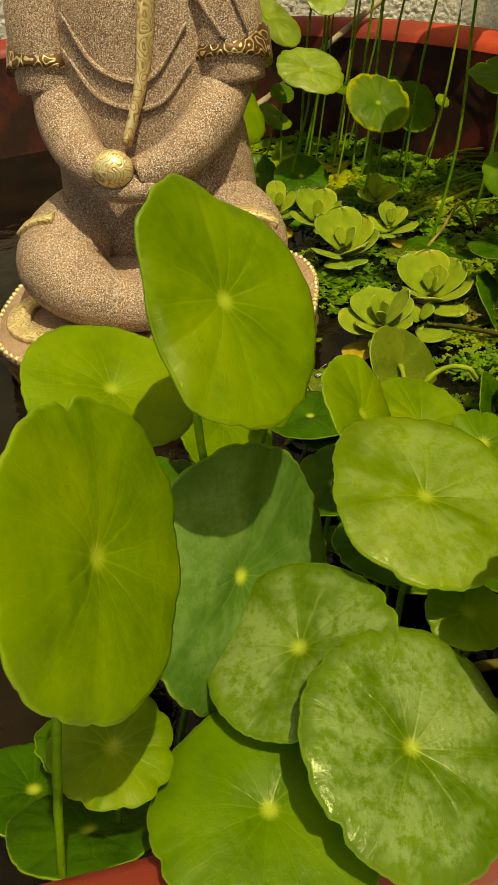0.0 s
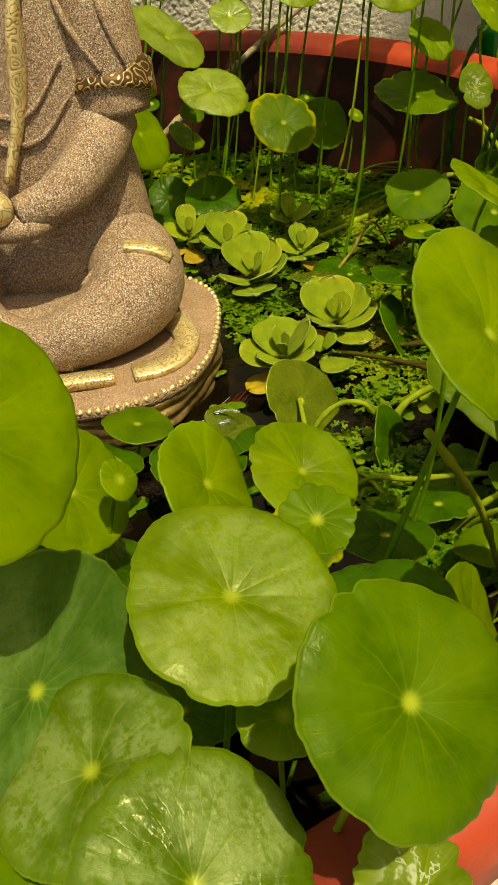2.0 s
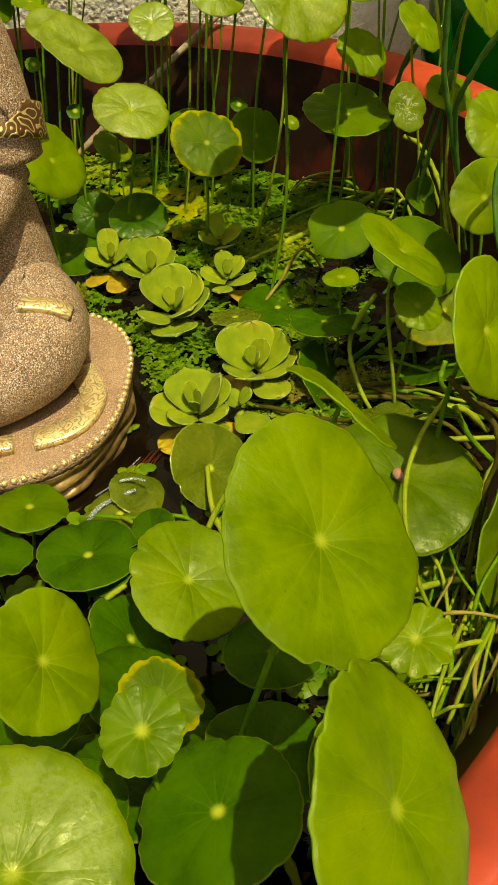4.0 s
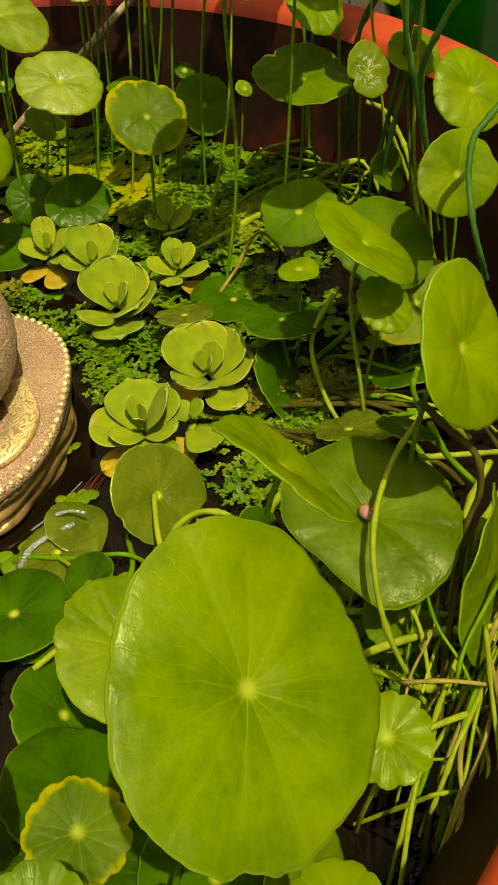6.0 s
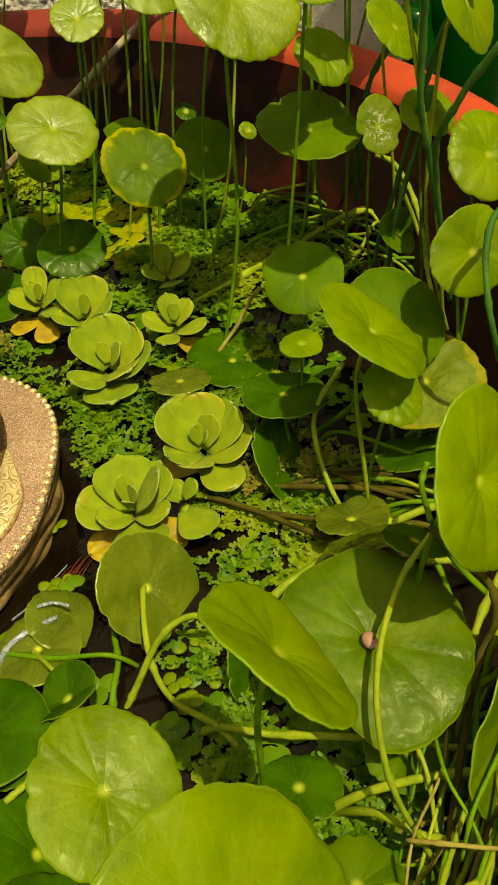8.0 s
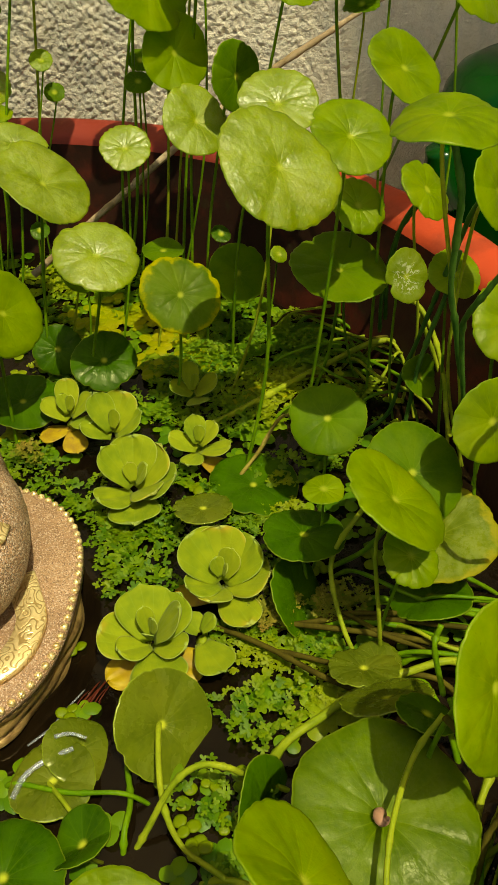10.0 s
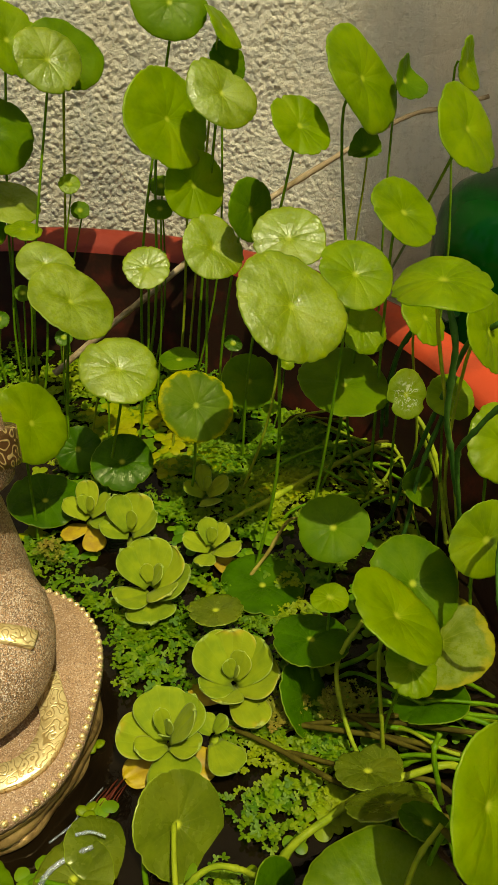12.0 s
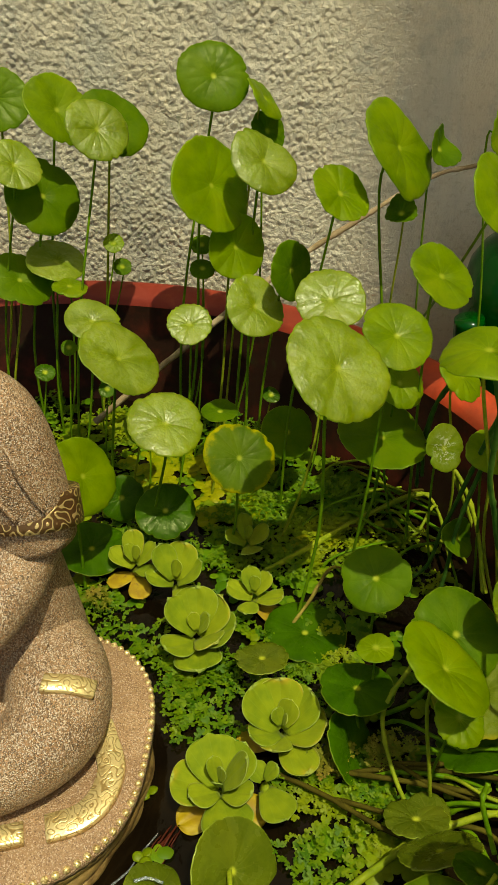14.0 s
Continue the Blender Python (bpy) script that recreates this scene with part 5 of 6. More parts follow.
runner([(0.068, -0.293, 0.027), (0.055, -0.314, 0.033), (0.047, -0.327, 0.031), (0.042, -0.338, 0.019)], 0.0006, "green", "green creeping pennywort stem")
runner([(0.041, -0.348, 0.011), (0.048, -0.348, 0.017), (0.057, -0.346, 0.015), (0.067, -0.339, 0.003)], 0.0007, "tan", "yellow-brown old pennywort stem")
runner([(0.074, -0.334, 0.031), (0.06, -0.356, 0.037), (0.05, -0.37, 0.035), (0.041, -0.382, 0.023)], 0.0009, "lime", "thick yellow-green pennywort runner over the water")
runner([(0.07, -0.299, 0.032), (0.064, -0.32, 0.038), (0.061, -0.333, 0.036), (0.058, -0.342, 0.024)], 0.001, "green", "green creeping pennywort stem")
runner([(0.066, -0.353, 0.032), (0.057, -0.371, 0.038), (0.049, -0.383, 0.036), (0.041, -0.394, 0.024)], 0.0007, "tan", "yellow-brown old pennywort stem")
runner([(0.029, -0.367, 0.024), (0.04, -0.37, 0.03), (0.051, -0.37, 0.028), (0.062, -0.367, 0.016)], 0.0005, "green", "green creeping pennywort stem")
runner([(0.058, -0.339, 0.03), (0.044, -0.365, 0.036), (0.036, -0.382, 0.034), (0.03, -0.398, 0.022)], 0.0008, "lime", "thick yellow-green pennywort runner over the water")
runner([(0.093, -0.289, 0.02), (0.074, -0.317, 0.026), (0.063, -0.335, 0.024), (0.054, -0.35, 0.012)], 0.0008, "lime", "thick yellow-green pennywort runner over the water")
runner([(0.065, -0.341, 0.009), (0.059, -0.358, 0.015), (0.054, -0.369, 0.013), (0.052, -0.379, 0.002)], 0.0008, "tan", "yellow-brown old pennywort stem")
runner([(0.083, -0.299, 0.025), (0.076, -0.323, 0.031), (0.067, -0.338, 0.029), (0.064, -0.351, 0.017)], 0.001, "tan", "yellow-brown old pennywort stem")
runner([(0.057, -0.356, 0.029), (0.058, -0.372, 0.035), (0.056, -0.382, 0.033), (0.058, -0.391, 0.021)], 0.0007, "lime", "thick yellow-green pennywort runner over the water")
runner([(0.043, -0.343, 0.011), (0.051, -0.346, 0.017), (0.055, -0.345, 0.015), (0.065, -0.341, 0.003)], 0.0006, "green", "green creeping pennywort stem")
runner([(0.065, -0.344, 0.038), (0.063, -0.364, 0.044), (0.06, -0.376, 0.042), (0.061, -0.386, 0.03)], 0.0009, "tan", "yellow-brown old pennywort stem")
runner([(0.074, -0.3, 0.019), (0.056, -0.328, 0.025), (0.046, -0.346, 0.023), (0.038, -0.362, 0.011)], 0.0006, "lime", "thick yellow-green pennywort runner over the water")
runner([(0.038, -0.378, 0.022), (0.043, -0.379, 0.028), (0.05, -0.378, 0.026), (0.061, -0.374, 0.014)], 0.0007, "lime", "thick yellow-green pennywort runner over the water")
runner([(0.052, -0.337, 0.007), (0.048, -0.362, 0.013), (0.048, -0.379, 0.011), (0.046, -0.395, 0.002)], 0.0007, "lime", "thick yellow-green pennywort runner over the water")
runner([(0.047, -0.286, 0.029), (0.044, -0.313, 0.035), (0.048, -0.33, 0.033), (0.049, -0.343, 0.021)], 0.0008, "lime", "thick yellow-green pennywort runner over the water")
runner([(0.069, -0.339, 0.031), (0.057, -0.358, 0.037), (0.051, -0.369, 0.035), (0.046, -0.38, 0.023)], 0.0008, "green", "green creeping pennywort stem")
runner([(0.057, -0.358, 0.007), (0.064, -0.359, 0.013), (0.073, -0.357, 0.011), (0.08, -0.351, 0.002)], 0.0009, "tan", "yellow-brown old pennywort stem")
runner([(0.032, -0.363, 0.008), (0.042, -0.366, 0.014), (0.048, -0.366, 0.012), (0.058, -0.364, 0.002)], 0.0008, "tan", "yellow-brown old pennywort stem")
runner([(0.069, -0.358, 0.017), (0.059, -0.373, 0.023), (0.059, -0.384, 0.021), (0.053, -0.392, 0.009)], 0.0006, "lime", "thick yellow-green pennywort runner over the water")
runner([(0.027, -0.36, 0.011), (0.038, -0.362, 0.017), (0.044, -0.361, 0.015), (0.056, -0.357, 0.003)], 0.0007, "lime", "thick yellow-green pennywort runner over the water")
runner([(0.059, -0.324, 0.01), (0.066, -0.329, 0.016), (0.075, -0.33, 0.014), (0.086, -0.327, 0.002)], 0.0009, "lime", "thick yellow-green pennywort runner over the water")
runner([(0.067, -0.334, 0.036), (0.062, -0.36, 0.042), (0.06, -0.377, 0.04), (0.06, -0.393, 0.028)], 0.0009, "lime", "thick yellow-green pennywort runner over the water")
runner([(0.062, -0.349, 0.03), (0.051, -0.371, 0.036), (0.048, -0.386, 0.034), (0.041, -0.4, 0.022)], 0.0008, "tan", "yellow-brown old pennywort stem")
runner([(0.044, 0.013, 0.006), (0.063, 0.011, 0.01), (0.091, 0.028, 0.002)], 0.001, "lime", "thick yellow-green pennywort runner over the water")
runner([(0.019, 0.034, 0.013), (0.037, 0.034, 0.017), (0.061, 0.048, 0.009)], 0.0009, "lime", "thick yellow-green pennywort runner over the water")
runner([(0.043, 0.056, 0.011), (0.068, 0.036, 0.015), (0.098, 0.035, 0.007)], 0.0011, "lime", "thick yellow-green pennywort runner over the water")
runner([(0.025, -0.021, 0.006), (0.047, -0.029, 0.01), (0.065, -0.024, 0.002)], 0.001, "brown", "dark brown decaying stem over the water")
runner([(0.055, -0.018, 0.015), (0.068, -0.043, 0.019), (0.087, -0.049, 0.011)], 0.001, "lime", "thick yellow-green pennywort runner over the water")
runner([(0.014, -0.052, 0.008), (0.034, -0.047, 0.012), (0.058, -0.034, 0.004)], 0.0009, "green", "green creeping pennywort stem")
runner([(0.026, -0.003, 0.005), (0.054, -0.013, 0.009), (0.079, -0.004, 0.002)], 0.0011, "green", "green creeping pennywort stem")
runner([(0.11, 0.049, 0.004), (0.129, 0.042, 0.008), (0.149, 0.039, 0.002)], 0.0009, "green", "green creeping pennywort stem")
runner([(0.028, -0.014, 0.012), (0.04, -0.031, 0.016), (0.054, -0.035, 0.008)], 0.001, "green", "green creeping pennywort stem")
runner([(0.031, 0.035, 0.01), (0.047, 0.026, 0.014), (0.059, 0.022, 0.006)], 0.0011, "green", "green creeping pennywort stem")
runner([(0.069, -0.003, 0.011), (0.092, -0.017, 0.015), (0.112, -0.012, 0.007)], 0.0012, "brown", "dark brown decaying stem over the water")
runner([(0.072, -0.011, 0.007), (0.097, -0.025, 0.011), (0.122, -0.024, 0.003)], 0.0009, "lime", "thick yellow-green pennywort runner over the water")
runner([(0.02, 0.038, 0.012), (0.042, 0.026, 0.016), (0.069, 0.038, 0.008)], 0.0009, "brown", "dark brown decaying stem over the water")
runner([(0.085, 0.047, 0.014), (0.106, 0.021, 0.018), (0.129, 0.017, 0.01)], 0.0011, "green", "green creeping pennywort stem")
runner([(0.054, -0.176, 0.005), (0.076, -0.183, 0.009), (0.1, -0.187, 0.002)], 0.001, "brown", "dark brown decaying stem over the water")
runner([(0.033, -0.192, 0.01), (0.051, -0.208, 0.014), (0.072, -0.212, 0.006)], 0.0012, "brown", "dark brown decaying stem over the water")
runner([(0.062, -0.214, 0.006), (0.075, -0.215, 0.01), (0.088, -0.213, 0.002)], 0.0013, "green", "green creeping pennywort stem")
runner([(0.029, -0.193, 0.009), (0.048, -0.196, 0.013), (0.07, -0.192, 0.005)], 0.0011, "brown", "dark brown decaying stem over the water")
runner([(0.069, -0.191, 0.015), (0.087, -0.194, 0.019), (0.108, -0.193, 0.011)], 0.0009, "green", "green creeping pennywort stem")
runner([(0.056, -0.193, 0.003), (0.072, -0.197, 0.007), (0.087, -0.199, 0.002)], 0.001, "green", "green creeping pennywort stem")
runner([(0.059, -0.214, 0.01), (0.081, -0.219, 0.014), (0.102, -0.217, 0.006)], 0.0012, "green", "green creeping pennywort stem")
runner([(0.077, -0.17, 0.006), (0.089, -0.176, 0.01), (0.102, -0.178, 0.002)], 0.0012, "green", "green creeping pennywort stem")
runner([(0.059, -0.204, 0.014), (0.074, -0.217, 0.018), (0.094, -0.219, 0.01)], 0.0009, "lime", "thick yellow-green pennywort runner over the water")
runner([(0.041, -0.172, 0.012), (0.061, -0.188, 0.016), (0.083, -0.195, 0.008)], 0.001, "green", "green creeping pennywort stem")
runner([(0.03, -0.197, 0.008), (0.052, -0.201, 0.012), (0.071, -0.201, 0.004)], 0.0012, "green", "green creeping pennywort stem")
runner([(0.063, -0.188, 0.007), (0.082, -0.19, 0.011), (0.1, -0.185, 0.003)], 0.0009, "green", "green creeping pennywort stem")
runner([(-0.095, -0.263, 0.006), (-0.074, -0.268, 0.008), (-0.053, -0.269, 0.008)], 0.0011, "green", "green creeping pennywort stem")
runner([(-0.082, -0.264, 0.006), (-0.069, -0.279, 0.012)], 0.001, "lime", "short yellow-green leaf stalk")
runner([(-0.068, -0.322, 0.03), (-0.075, -0.328, 0.03)], 0.0012, "lime", "short yellow-green leaf stalk")
runner([(-0.091, -0.287, 0.005), (-0.081, -0.288, 0.005)], 0.0013, "lime", "thick yellow-green pennywort runner over the water")
runner([(-0.052, -0.282, 0.004), (-0.051, -0.27, 0.004), (-0.054, -0.256, 0.002)], 0.0013, "green", "green creeping pennywort stem")
runner([(-0.032, -0.439, 0.05), (-0.018, -0.438, 0.06), (-0.012, -0.43, 0.05), (-0.007, -0.438, 0.03)], 0.0014, "lime", "bent yellow-green stem near the tub rim")
runner([(-0.053, -0.452, 0.05), (-0.042, -0.45, 0.05), (-0.028, -0.447, 0.05)], 0.0016, "brown", "dark brown decaying stem over the water")
runner([(-0.043, -0.464, 0.05), (-0.028, -0.458, 0.05), (-0.013, -0.454, 0.05)], 0.0016, "green", "green creeping pennywort stem")
runner([(-0.041, -0.473, 0.055), (-0.029, -0.467, 0.05), (-0.014, -0.46, 0.045)], 0.0015, "green", "green creeping pennywort stem")
runner([(-0.008, -0.397, 0.11), (0.002, -0.391, 0.09), (0.014, -0.378, 0.06), (0.026, -0.367, 0.02)], 0.0013, "lime", "straight yellow-green stalk leaning over the water")
runner([(0.070, -0.149, 0.203), (0.075, -0.151, 0.182), (0.076, -0.148, 0.167), (0.077, -0.143, 0.140), (0.081, -0.140, 0.121), (0.086, -0.137, 0.095), (0.093, -0.128, 0.062), (0.098, -0.122, 0.038)], 0.0013, "cool", "upright green pennywort stalk by the tub rim")
runner([(0.103, -0.111, 0.165), (0.095, -0.098, 0.149), (0.091, -0.092, 0.131), (0.088, -0.086, 0.112), (0.084, -0.082, 0.092), (0.079, -0.075, 0.064), (0.074, -0.072, 0.044), (0.068, -0.070, 0.016)], 0.0013, "cool", "upright green pennywort stalk by the tub rim")
runner([(0.094, -0.080, 0.118), (0.089, -0.084, 0.097), (0.083, -0.087, 0.079), (0.078, -0.090, 0.060), (0.071, -0.092, 0.016)], 0.0013, "cool", "upright green pennywort stalk by the tub rim")
runner([(0.098, -0.163, 0.166), (0.090, -0.157, 0.151), (0.087, -0.155, 0.144), (0.083, -0.150, 0.132), (0.083, -0.144, 0.120), (0.087, -0.140, 0.091), (0.094, -0.130, 0.052)], 0.0013, "cool", "upright green pennywort stalk by the tub rim")
runner([(0.077, -0.037, 0.068), (0.086, -0.039, 0.063), (0.092, -0.054, 0.055), (0.093, -0.080, 0.049), (0.092, -0.100, 0.040), (0.093, -0.108, 0.032)], 0.0013, "lime", "yellowing drooping pennywort stem")
runner([(0.094, -0.022, 0.122), (0.079, -0.024, 0.106), (0.074, -0.022, 0.086), (0.072, -0.018, 0.064), (0.073, -0.011, 0.037)], 0.0013, "cool", "upright green pennywort stalk by the tub rim")
runner([(0.086, -0.023, 0.114), (0.077, -0.023, 0.100), (0.073, -0.020, 0.083), (0.070, -0.015, 0.055), (0.070, -0.012, 0.029)], 0.0013, "cool", "upright green pennywort stalk by the tub rim")
runner([(0.106, -0.175, 0.123), (0.099, -0.180, 0.119), (0.094, -0.184, 0.115), (0.091, -0.192, 0.106), (0.091, -0.202, 0.093), (0.094, -0.205, 0.080), (0.099, -0.200, 0.064)], 0.0013, "cool", "upright green pennywort stalk by the tub rim")
runner([(-0.158, 0.103, 0.012), (-0.1095, 0.118, 0.0448), (-0.0853, 0.125, 0.0602), (-0.0608, 0.132, 0.077), (-0.022, 0.144, 0.101), (0.0128, 0.155, 0.1205), (0.0544, 0.165, 0.1404), (0.0802, 0.175, 0.1513), (0.1095, 0.186, 0.1602), (0.132, 0.190, 0.1624), (0.1637, 0.194, 0.1672)], 0.0027, "wood", "thin dry grey-brown twig leaning across the tub rim", "dry_twig", "twig")

# ---- small floating plants ----


def inside(x, y, margin=0.0):
    if (x - TUB_X) ** 2 + (y - TUB_Y) ** 2 > (TUB_R - 0.050 - margin) ** 2:
        return False
    return abs((x - STATUE_X) / (0.092 + margin)) ** 2.7 + abs((y - STATUE_Y) / (0.077 + margin)) ** 2.7 > 1


def dome(V, F, x, y, z, r, rng, sides=9, lift=0.35, squash=1.0, turn=0.0):
    o = len(V)
    sx, sy = rng.uniform(-0.22, 0.22), rng.uniform(-0.22, 0.22)
    jag = [rng.uniform(0.93, 1.05) if sides > 12 else rng.uniform(0.84, 1.12) for _ in range(sides)]
    V.append((x, y, z + r * lift))
    for q, hz in ((0.62, 0.72), (1.0, 0.0)):
        for k in range(sides):
            a = 2 * math.pi * k / sides
            rr = r * q * jag[k]
            px, py = rr * math.cos(a), rr * squash * math.sin(a)
            V.append((x + px * math.cos(turn) - py * math.sin(turn), y + px * math.sin(turn) + py * math.cos(turn), z + r * lift * hz + px * sx + py * sy))
    for k in range(sides):
        k2 = (k + 1) % sides
        F.append((o, o + 1 + k, o + 1 + k2))
        F.append((o + 1 + k, o + 1 + sides + k, o + 1 + sides + k2, o + 1 + k2))


def duckweed_group(V, F, x, y, rng, size, z=0.0008):
    n = rng.choice((2, 3, 3, 4))
    a0 = rng.uniform(0, 6.28)
    for k in range(n):
        a = a0 + k * 6.28 / n + rng.uniform(-0.3, 0.3)
        r = size * rng.uniform(0.75, 1.15)
        dome(V, F, x + 0.92 * r * math.cos(a), y + 0.92 * r * math.sin(a), z + rng.uniform(0, 0.0012), r, rng, 14, 0.16, rng.uniform(0.82, 1.0), a)


def leaflet(V, F, x, y, z, r, a, rng):
    """A flat fan-shaped fern lobe with a scalloped rim."""
    o = len(V)
    sx, sy = rng.uniform(-0.5, 0.5), rng.uniform(-0.5, 0.5)
    V.append((x - 0.55 * r * math.cos(a), y - 0.55 * r * math.sin(a), z - 0.0003))
    n = 19
    for k in range(n):
        t = k / (n - 1)
        b = a + (t - 0.5) * 4.4
        lobe = abs(math.sin(t * math.pi * 3)) ** 0.8
        q = r * (0.40 + 0.70 * lobe) * (0.72 + 0.28 * math.cos(b - a))
        dx, dy = q * math.cos(b), q * math.sin(b)
        V.append((x + dx, y + dy, z + dx * sx + dy * sy + 0.10 * r * lobe))
    V.append((x, y, z + 0.10 * r))
    c = o + n + 1
    F.extend((c, o + 1 + k, o + 2 + k) for k in range(n - 1))
    F.extend(((c, o, o + 1), (c, o + n, o)))


def sprig(V, F, x, y, rng, size, z=0.0015):
    """A lacy fern sprig: two or three raised fronds with scalloped lobes on either side, shorter towards the tip."""
    a0 = rng.uniform(0, 6.28)
    for b in range(rng.choice((3, 4, 4))):
        a = a0 + b * 1.7 + rng.uniform(-0.4, 0.4)
        ln = size * rng.uniform(0.70, 1.15)
        curl, rise = rng.uniform(-0.5, 0.5), rng.uniform(0.30, 1.00)
        steps = rng.choice((3, 4, 4))
        for s in range(1, steps + 1):
            t = s / steps
            aa = a + curl * t
            cx, cy = x + ln * t * math.cos(aa), y + ln * t * math.sin(aa)
            zz = z + rise * ln * math.sin(t * 2.0) * 0.6 + rng.uniform(0, 0.0008)
            r = size * rng.uniform(0.22, 0.30) * (1.25 - 0.50 * t)
            for side in (-1, 1):
                pa = aa + side * rng.uniform(0.75, 1.15)
                leaflet(V, F, cx + 1.15 * r * math.cos(pa), cy + 1.15 * r * math.sin(pa), zz + rng.uniform(-0.0004, 0.0010), r, pa, rng)
        leaflet(V, F, x + ln * 1.22 * math.cos(a + curl * 1.1), y + ln * 1.22 * math.sin(a + curl * 1.1), z + rise * ln * 0.5, size * 0.24, a + curl, rng)


def frogbit(x, y, n, size, spin):
    """A little floating plant of a few round leaflets joined in the middle."""
    rng = random.Random(int(abs(x * 5000 + y * 9000)) + 2)
    top = new("floating_plantlet")
    top.location = (x, y, 0.002)
    tagged(top, "tiny floating plant with round yellow-green leaflets", "floating plant", "tiny round-leaved floating plants")
    for k in range(n):
        V, F = [], []
        r = size * rng.uniform(0.85, 1.15)
        a = spin + k * 6.283 / n + rng.uniform(-0.2, 0.2)
        dome(V, F, 0, 0, 0, r, rng, 16, 0.12, rng.uniform(0.85, 1.0))
        low = [(vx, vy, vz - 0.0006) for vx, vy, vz in V]
        m = len(V)
        F += [tuple(i + m for i in reversed(f)) for f in F]
        F += [(1 + 16 + k2, 1 + 16 + k2 + m, 1 + 16 + (k2 + 1) % 16 + m, 1 + 16 + (k2 + 1) % 16) for k2 in range(16)]
        ob = part("leaflet", mesh_of("leaflet", V + low, F, M_FROGBIT), top)
        ob.location = (1.02 * r * math.cos(a), 1.02 * r * math.sin(a), 0.0008 * k)
    return top


frogbit(-0.033, -0.106, 4, 0.0027, 0.3)
frogbit(-0.081, -0.232, 3, 0.0029, 1.0)
frogbit(-0.078, -0.242, 3, 0.0029, 0.4)
frogbit(-0.030, -0.279, 3, 0.0029, 0.2)
frogbit(-0.025, -0.287, 4, 0.0027, 1.2)
frogbit(-0.046, -0.250, 2, 0.0034, 0.1)
frogbit(0.047, -0.256, 2, 0.0028, 0.9)
frogbit(0.100, -0.193, 3, 0.0024, 0.5)
frogbit(0.026, -0.162, 3, 0.0027, 1.7)
frogbit(0.057, -0.196, 4, 0.0027, 0.2)
frogbit(0.041, -0.192, 3, 0.0027, 2.2)
frogbit(-0.084, -0.200, 3, 0.0032, 0.3)
frogbit(0.045, -0.295, 3, 0.0032, 0.3)
frogbit(0.047, -0.309, 3, 0.0032, 1.3)
frogbit(0.043, -0.318, 4, 0.0034, 2.3)
frogbit(0.048, -0.327, 3, 0.0032, 0.6)
frogbit(-0.069, -0.333, 2, 0.0037, 0.2)
for fx, fy, fn in ((-0.0205, -0.263, 3), (-0.010, -0.262, 2), (-0.014, -0.279, 3), (-0.030, -0.268, 2), (0.030, -0.205, 4), (0.024, -0.197, 3), (0.060, -0.203, 3), (-0.030, -0.116, 4)):
    frogbit(fx, fy, fn, 0.0026, 30 * fx * 100)
rng = random.Random(21)
DV, DF, AV, AF, RV, RF, YV, YF = [], [], [], [], [], [], [], []

def patch(kind, x, y, rx, ry, count, size):
    """Scatters small plants over an oval of the water."""
    for _ in range(count):
        a, q = rng.uniform(0, 6.28), math.sqrt(rng.random())
        px, py = x + rx * q * math.cos(a), y + ry * q * math.sin(a)
        if not inside(px, py, 0.003) or (kind == "azolla" and rng.random() < 0.30) or (kind in ("duckweed", "yellow") and rng.random() < 0.35):
            continue
        if kind == "duckweed":
            duckweed_group(DV, DF, px, py, rng, size * rng.uniform(0.7, 1.25))
        elif kind == "yellow":
            duckweed_group(YV, YF, px, py, rng, size * rng.uniform(1.0, 1.5), 0.002)
        elif kind == "rust":
            sprig(RV, RF, px, py, rng, size * rng.uniform(0.8, 1.2), 0.0085)
        else:
            sprig(AV, AF, px, py, rng, size * rng.uniform(0.9, 1.6))


patch("duckweed", -0.082, 0.041, 0.050, 0.034, 60, 0.003)
patch("duckweed", -0.011, 0.036, 0.051, 0.048, 150, 0.0034)
patch("duckweed", 0.036, 0.033, 0.035, 0.040, 40, 0.003)
patch("duckweed", -0.155, 0.110, 0.067, 0.051, 220, 0.0034)
patch("duckweed", -0.033, -0.004, 0.033, 0.023, 30, 0.003)
patch("duckweed", 0.043, -0.092, 0.022, 0.022, 16, 0.0032)
patch("duckweed", 0.058, -0.144, 0.018, 0.026, 20, 0.0028)
patch("duckweed", 0.024, -0.200, 0.024, 0.008, 12, 0.0034)
patch("duckweed", 0.061, -0.199, 0.023, 0.009, 12, 0.003)
patch("duckweed", -0.107, -0.067, 0.021, 0.020, 10, 0.003)
patch("duckweed", -0.045, 0.120, 0.109, 0.042, 170, 0.0034)
patch("azolla", -0.052, -0.132, 0.022, 0.011, 11, 0.0081)
patch("azolla", -0.073, -0.160, 0.016, 0.016, 10, 0.0081)
patch("azolla", -0.055, -0.167, 0.010, 0.012, 6, 0.0081)
patch("azolla", -0.025, -0.050, 0.024, 0.018, 15, 0.0068)
patch("azolla", -0.051, -0.025, 0.029, 0.022, 15, 0.0068)
patch("azolla", -0.109, -0.019, 0.017, 0.020, 10, 0.0068)
patch("azolla", -0.143, -0.067, 0.017, 0.028, 10, 0.0081)
patch("azolla", -0.003, -0.216, 0.018, 0.025, 22, 0.0072)
patch("azolla", -0.012, -0.136, 0.018, 0.012, 11, 0.0064)
patch("azolla", 0.006, -0.129, 0.018, 0.010, 9, 0.0059)
patch("azolla", -0.004, -0.033, 0.032, 0.024, 20, 0.0068)
patch("azolla", 0.018, -0.021, 0.025, 0.022, 13, 0.0064)
patch("azolla", -0.034, 0.013, 0.038, 0.038, 20, 0.0072)
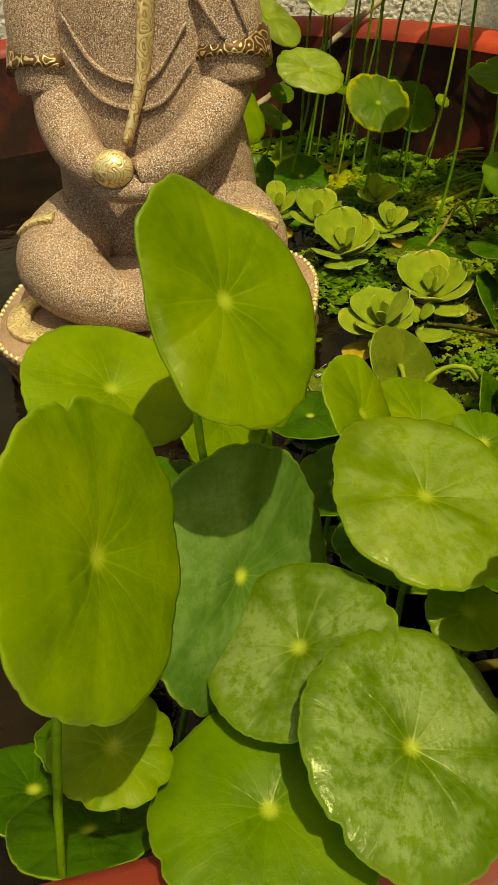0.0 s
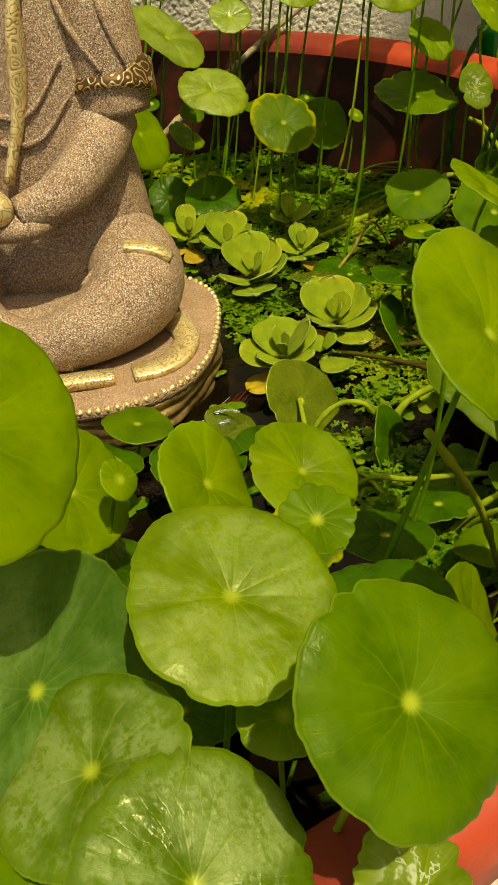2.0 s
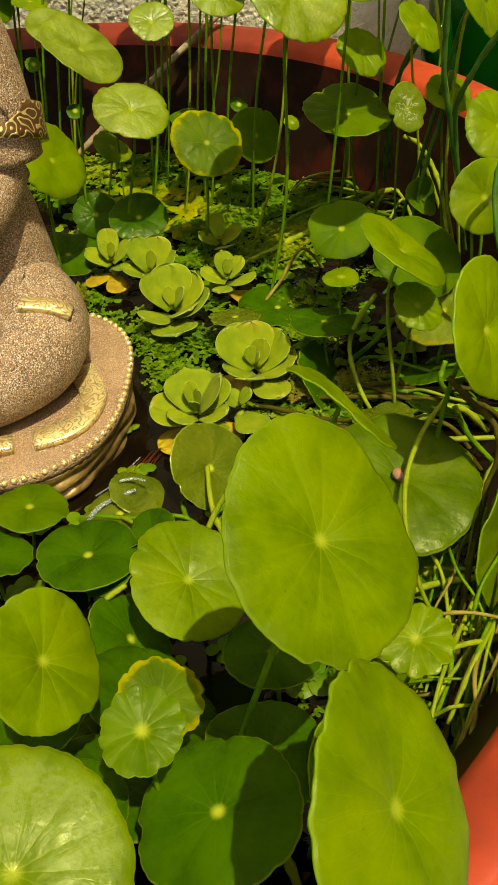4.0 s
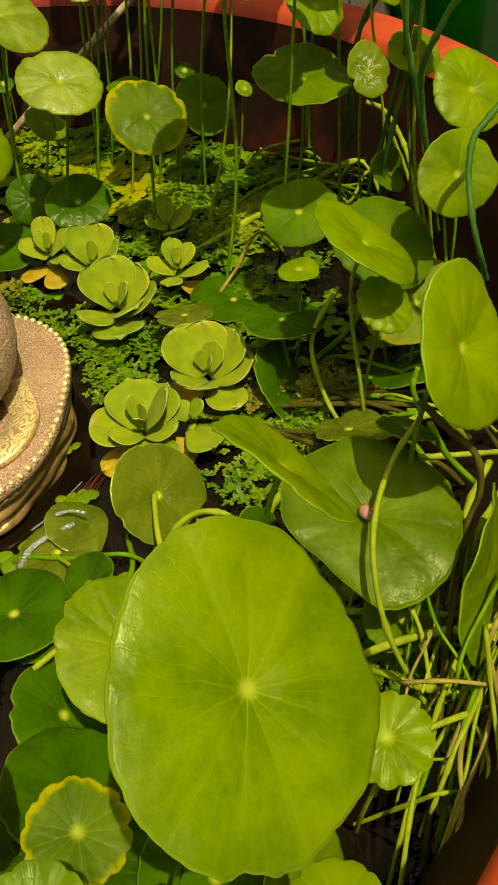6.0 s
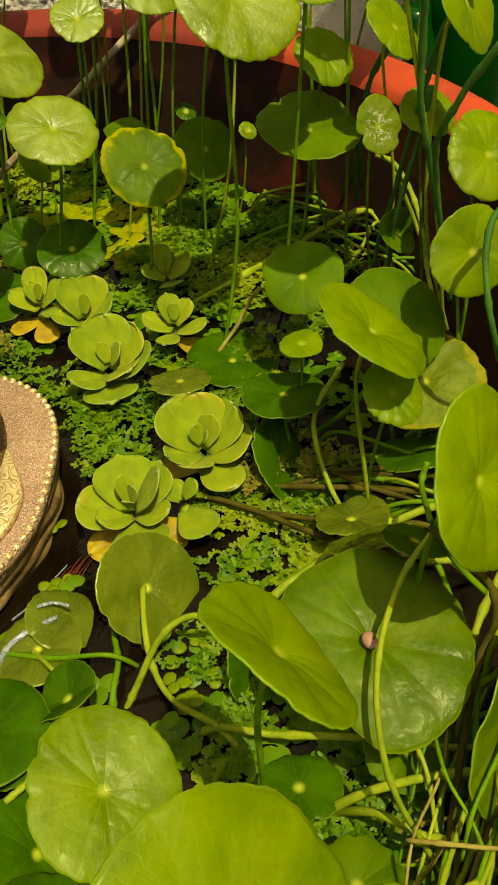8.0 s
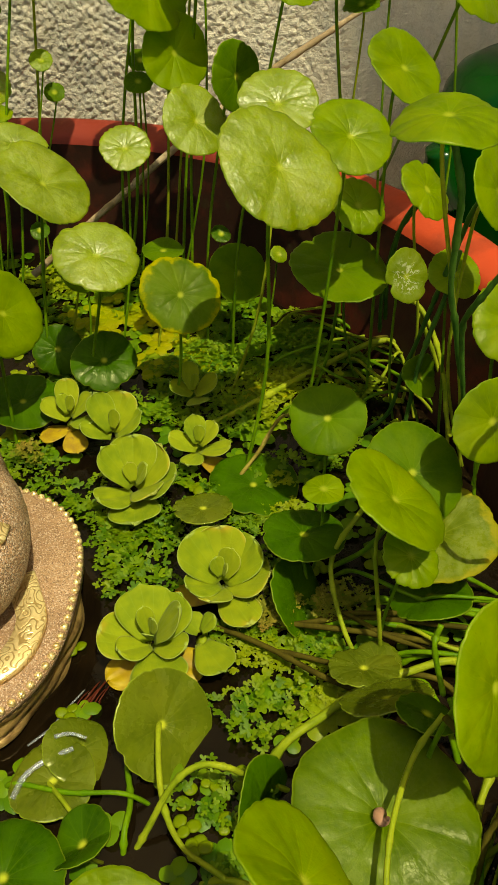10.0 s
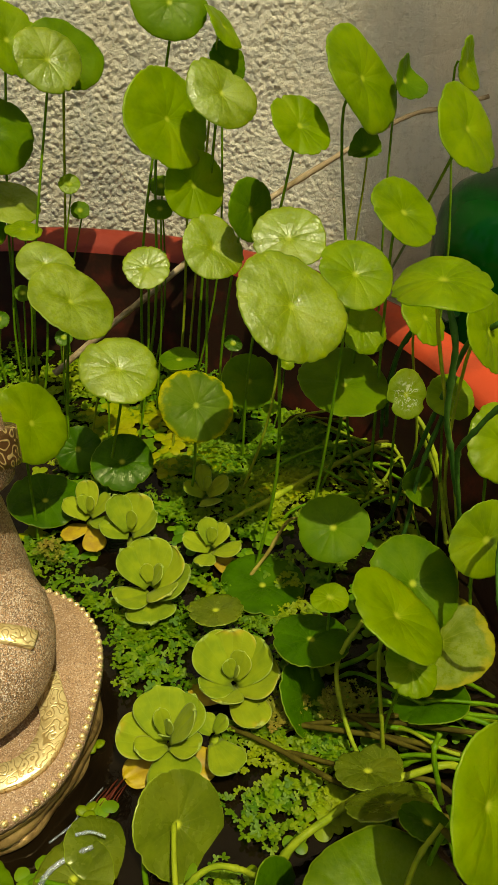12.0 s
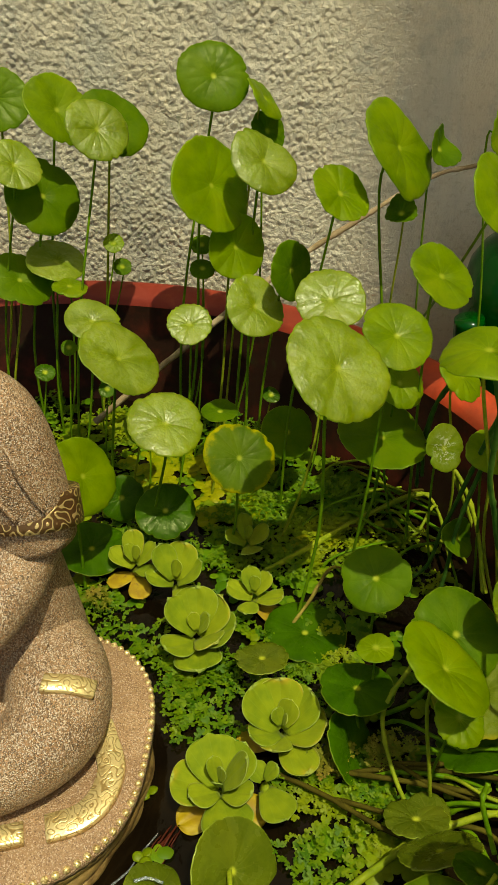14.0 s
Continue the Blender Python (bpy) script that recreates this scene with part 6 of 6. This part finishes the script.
patch("azolla", -0.088, -0.138, 0.009, 0.023, 10, 0.0068)
patch("azolla", -0.113, -0.098, 0.014, 0.022, 9, 0.0068)
patch("azolla", 0.020, -0.220, 0.015, 0.014, 9, 0.0059)
patch("azolla", 0.000, 0.005, 0.045, 0.030, 24, 0.0068)
patch("azolla", -0.128, -0.137, 0.077, 0.024, 11, 0.0068)
patch("azolla", -0.158, 0.126, 0.069, 0.062, 37, 0.0068)
patch("azolla", -0.052, 0.087, 0.063, 0.038, 29, 0.0068)
patch("azolla", 0.029, -0.060, 0.024, 0.046, 15, 0.0059)
patch("azolla", 0.063, -0.062, 0.030, 0.064, 13, 0.0059)
patch("azolla", 0.011, -0.156, 0.017, 0.021, 9, 0.0059)
patch("yellow", -0.085, 0.038, 0.045, 0.026, 60, 0.0034)
patch("yellow", -0.105, 0.063, 0.025, 0.017, 26, 0.0032)
patch("yellow", -0.034, 0.002, 0.019, 0.014, 16, 0.003)
patch("yellow", 0.003, -0.031, 0.016, 0.013, 10, 0.003)
patch("rust", 0.004, -0.188, 0.008, 0.008, 9, 0.006)
patch("rust", 0.032, -0.186, 0.010, 0.008, 9, 0.006)
patch("rust", -0.127, -0.082, 0.005, 0.005, 4, 0.006)
patch("yellow", -0.058, 0.004, 0.022, 0.015, 24, 0.0033)
patch("yellow", -0.146, -0.055, 0.010, 0.010, 9, 0.0033)
patch("duckweed", -0.026, -0.265, 0.013, 0.016, 3, 0.0034)
patch("duckweed", 0.043, -0.324, 0.010, 0.018, 9, 0.0034)
patch("duckweed", -0.078, -0.230, 0.007, 0.004, 2, 0.0036)
patch("duckweed", -0.004, -0.291, 0.017, 0.009, 6, 0.0036)
patch("duckweed", -0.045, -0.246, 0.005, 0.004, 2, 0.003)
patch("duckweed", -0.071, -0.339, 0.005, 0.003, 1, 0.0036)
patch("duckweed", 0.054, -0.298, 0.007, 0.009, 8, 0.0034)
patch("duckweed", 0.036, -0.357, 0.013, 0.014, 14, 0.0034)
patch("azolla", -0.012, -0.269, 0.013, 0.016, 4, 0.0076)
patch("azolla", 0.030, -0.192, 0.024, 0.021, 7, 0.0068)
patch("azolla", -0.105, -0.251, 0.007, 0.010, 3, 0.0072)
patch("duckweed", -0.081, -0.302, 0.071, 0.055, 60, 0.0034)
patch("duckweed", 0.018, -0.278, 0.036, 0.061, 60, 0.0034)
patch("duckweed", 0.016, -0.323, 0.033, 0.038, 90, 0.0036)
patch("azolla", 0.013, -0.317, 0.033, 0.043, 24, 0.0076)
patch("duckweed", -0.034, 0.019, 0.125, 0.089, 270, 0.0034)
patch("duckweed", -0.074, -0.054, 0.090, 0.083, 50, 0.0032)
patch("duckweed", 0.012, -0.135, 0.044, 0.086, 50, 0.0032)
patch("duckweed", 0.069, -0.011, 0.058, 0.075, 80, 0.003)
patch("azolla", -0.030, 0.025, 0.126, 0.083, 48, 0.0081)
patch("azolla", -0.059, -0.120, 0.038, 0.051, 9, 0.0085)
patch("azolla", 0.016, -0.059, 0.034, 0.046, 9, 0.0085)
for kind, (vs, fs), material, label in (("duckweed", (DV, DF), M_DUCK, "tiny yellow-green duckweed floating over the water"), ("floating_fern", (AV, AF), M_AZOLLA, "lacy green floating fern carpet on the water"), ("rusty_fern", (RV, RF), M_RUST, "rusty brown floating fern clumps"), ("yellow_duckweed", (YV, YF), M_DUCK_YELLOW, "yellow duckweed carpet, its sunlit tone put into the colour")):
    tagged(new(kind, mesh_of(kind, vs, fs, material)), label, kind.replace("_", " "), kind="stuff")


# ---- things beside the tub ----


def green_can(x, y, r, top):
    """A glossy green plastic can with a rounded shoulder and a short spout, on the ground."""
    h = top - GROUND_Z
    prof = [(0.02, 0.0), (r * 0.95, 0.0), (r, 0.006), (r, h - 0.050), (r * 0.985, h - 0.034), (r * 0.92, h - 0.018), (r * 0.80, h - 0.007), (r * 0.62, h - 0.001), (r * 0.30, h)]
    v, f = rings_to_mesh(lathe(prof, 64))
    can = new("green_can")
    can.location = (x, y, GROUND_Z)
    tagged(can, "glossy dark green plastic can on the ground behind the tub", "can")
    part("can_body", mesh_of("can_body", v, f, M_GREEN), can)
    v, f = tube([(-r * 0.80, -r * 0.45, h - 0.075), (-r * 0.98, -r * 0.55, h - 0.060), (-r * 1.02, -r * 0.56, h - 0.040)], 0.013, 6, 16, 0.8)
    part("spout", mesh_of("spout", v, f, M_GREEN), can)
    return can


green_can(0.180, 0.130, 0.060, 0.128)


def snail_shell(x, y, z):
    """A small dry brown shell lying on the large leaf."""
    rings = []
    for k in range(26):
        t = k / 25
        a = t * 9.4
        c = Vector((0.0011 * (1 - t) * math.cos(a), 0.0011 * (1 - t) * math.sin(a), 0.0050 * t))
        rr = 0.0021 * (1 - t) ** 0.8 + 0.0003
        rings.append([c + rr * (math.cos(b) * Vector((math.cos(a), math.sin(a), 0)) + math.sin(b) * Vector((0, 0, 1))) for b in (6.283 * j / 10 for j in range(10))])
    v, f = rings_to_mesh(rings)
    ob = new("snail_shell", mesh_of("snail_shell", v, f, M_PETAL))
    ob.location = (x, y, z)
    ob.rotation_euler = (0.9, 0.4, 0.7)
    return tagged(ob, "small pinkish-brown snail shell lying on a large leaf", "shell")


snail_shell(0.0355, -0.3005, 0.0545)
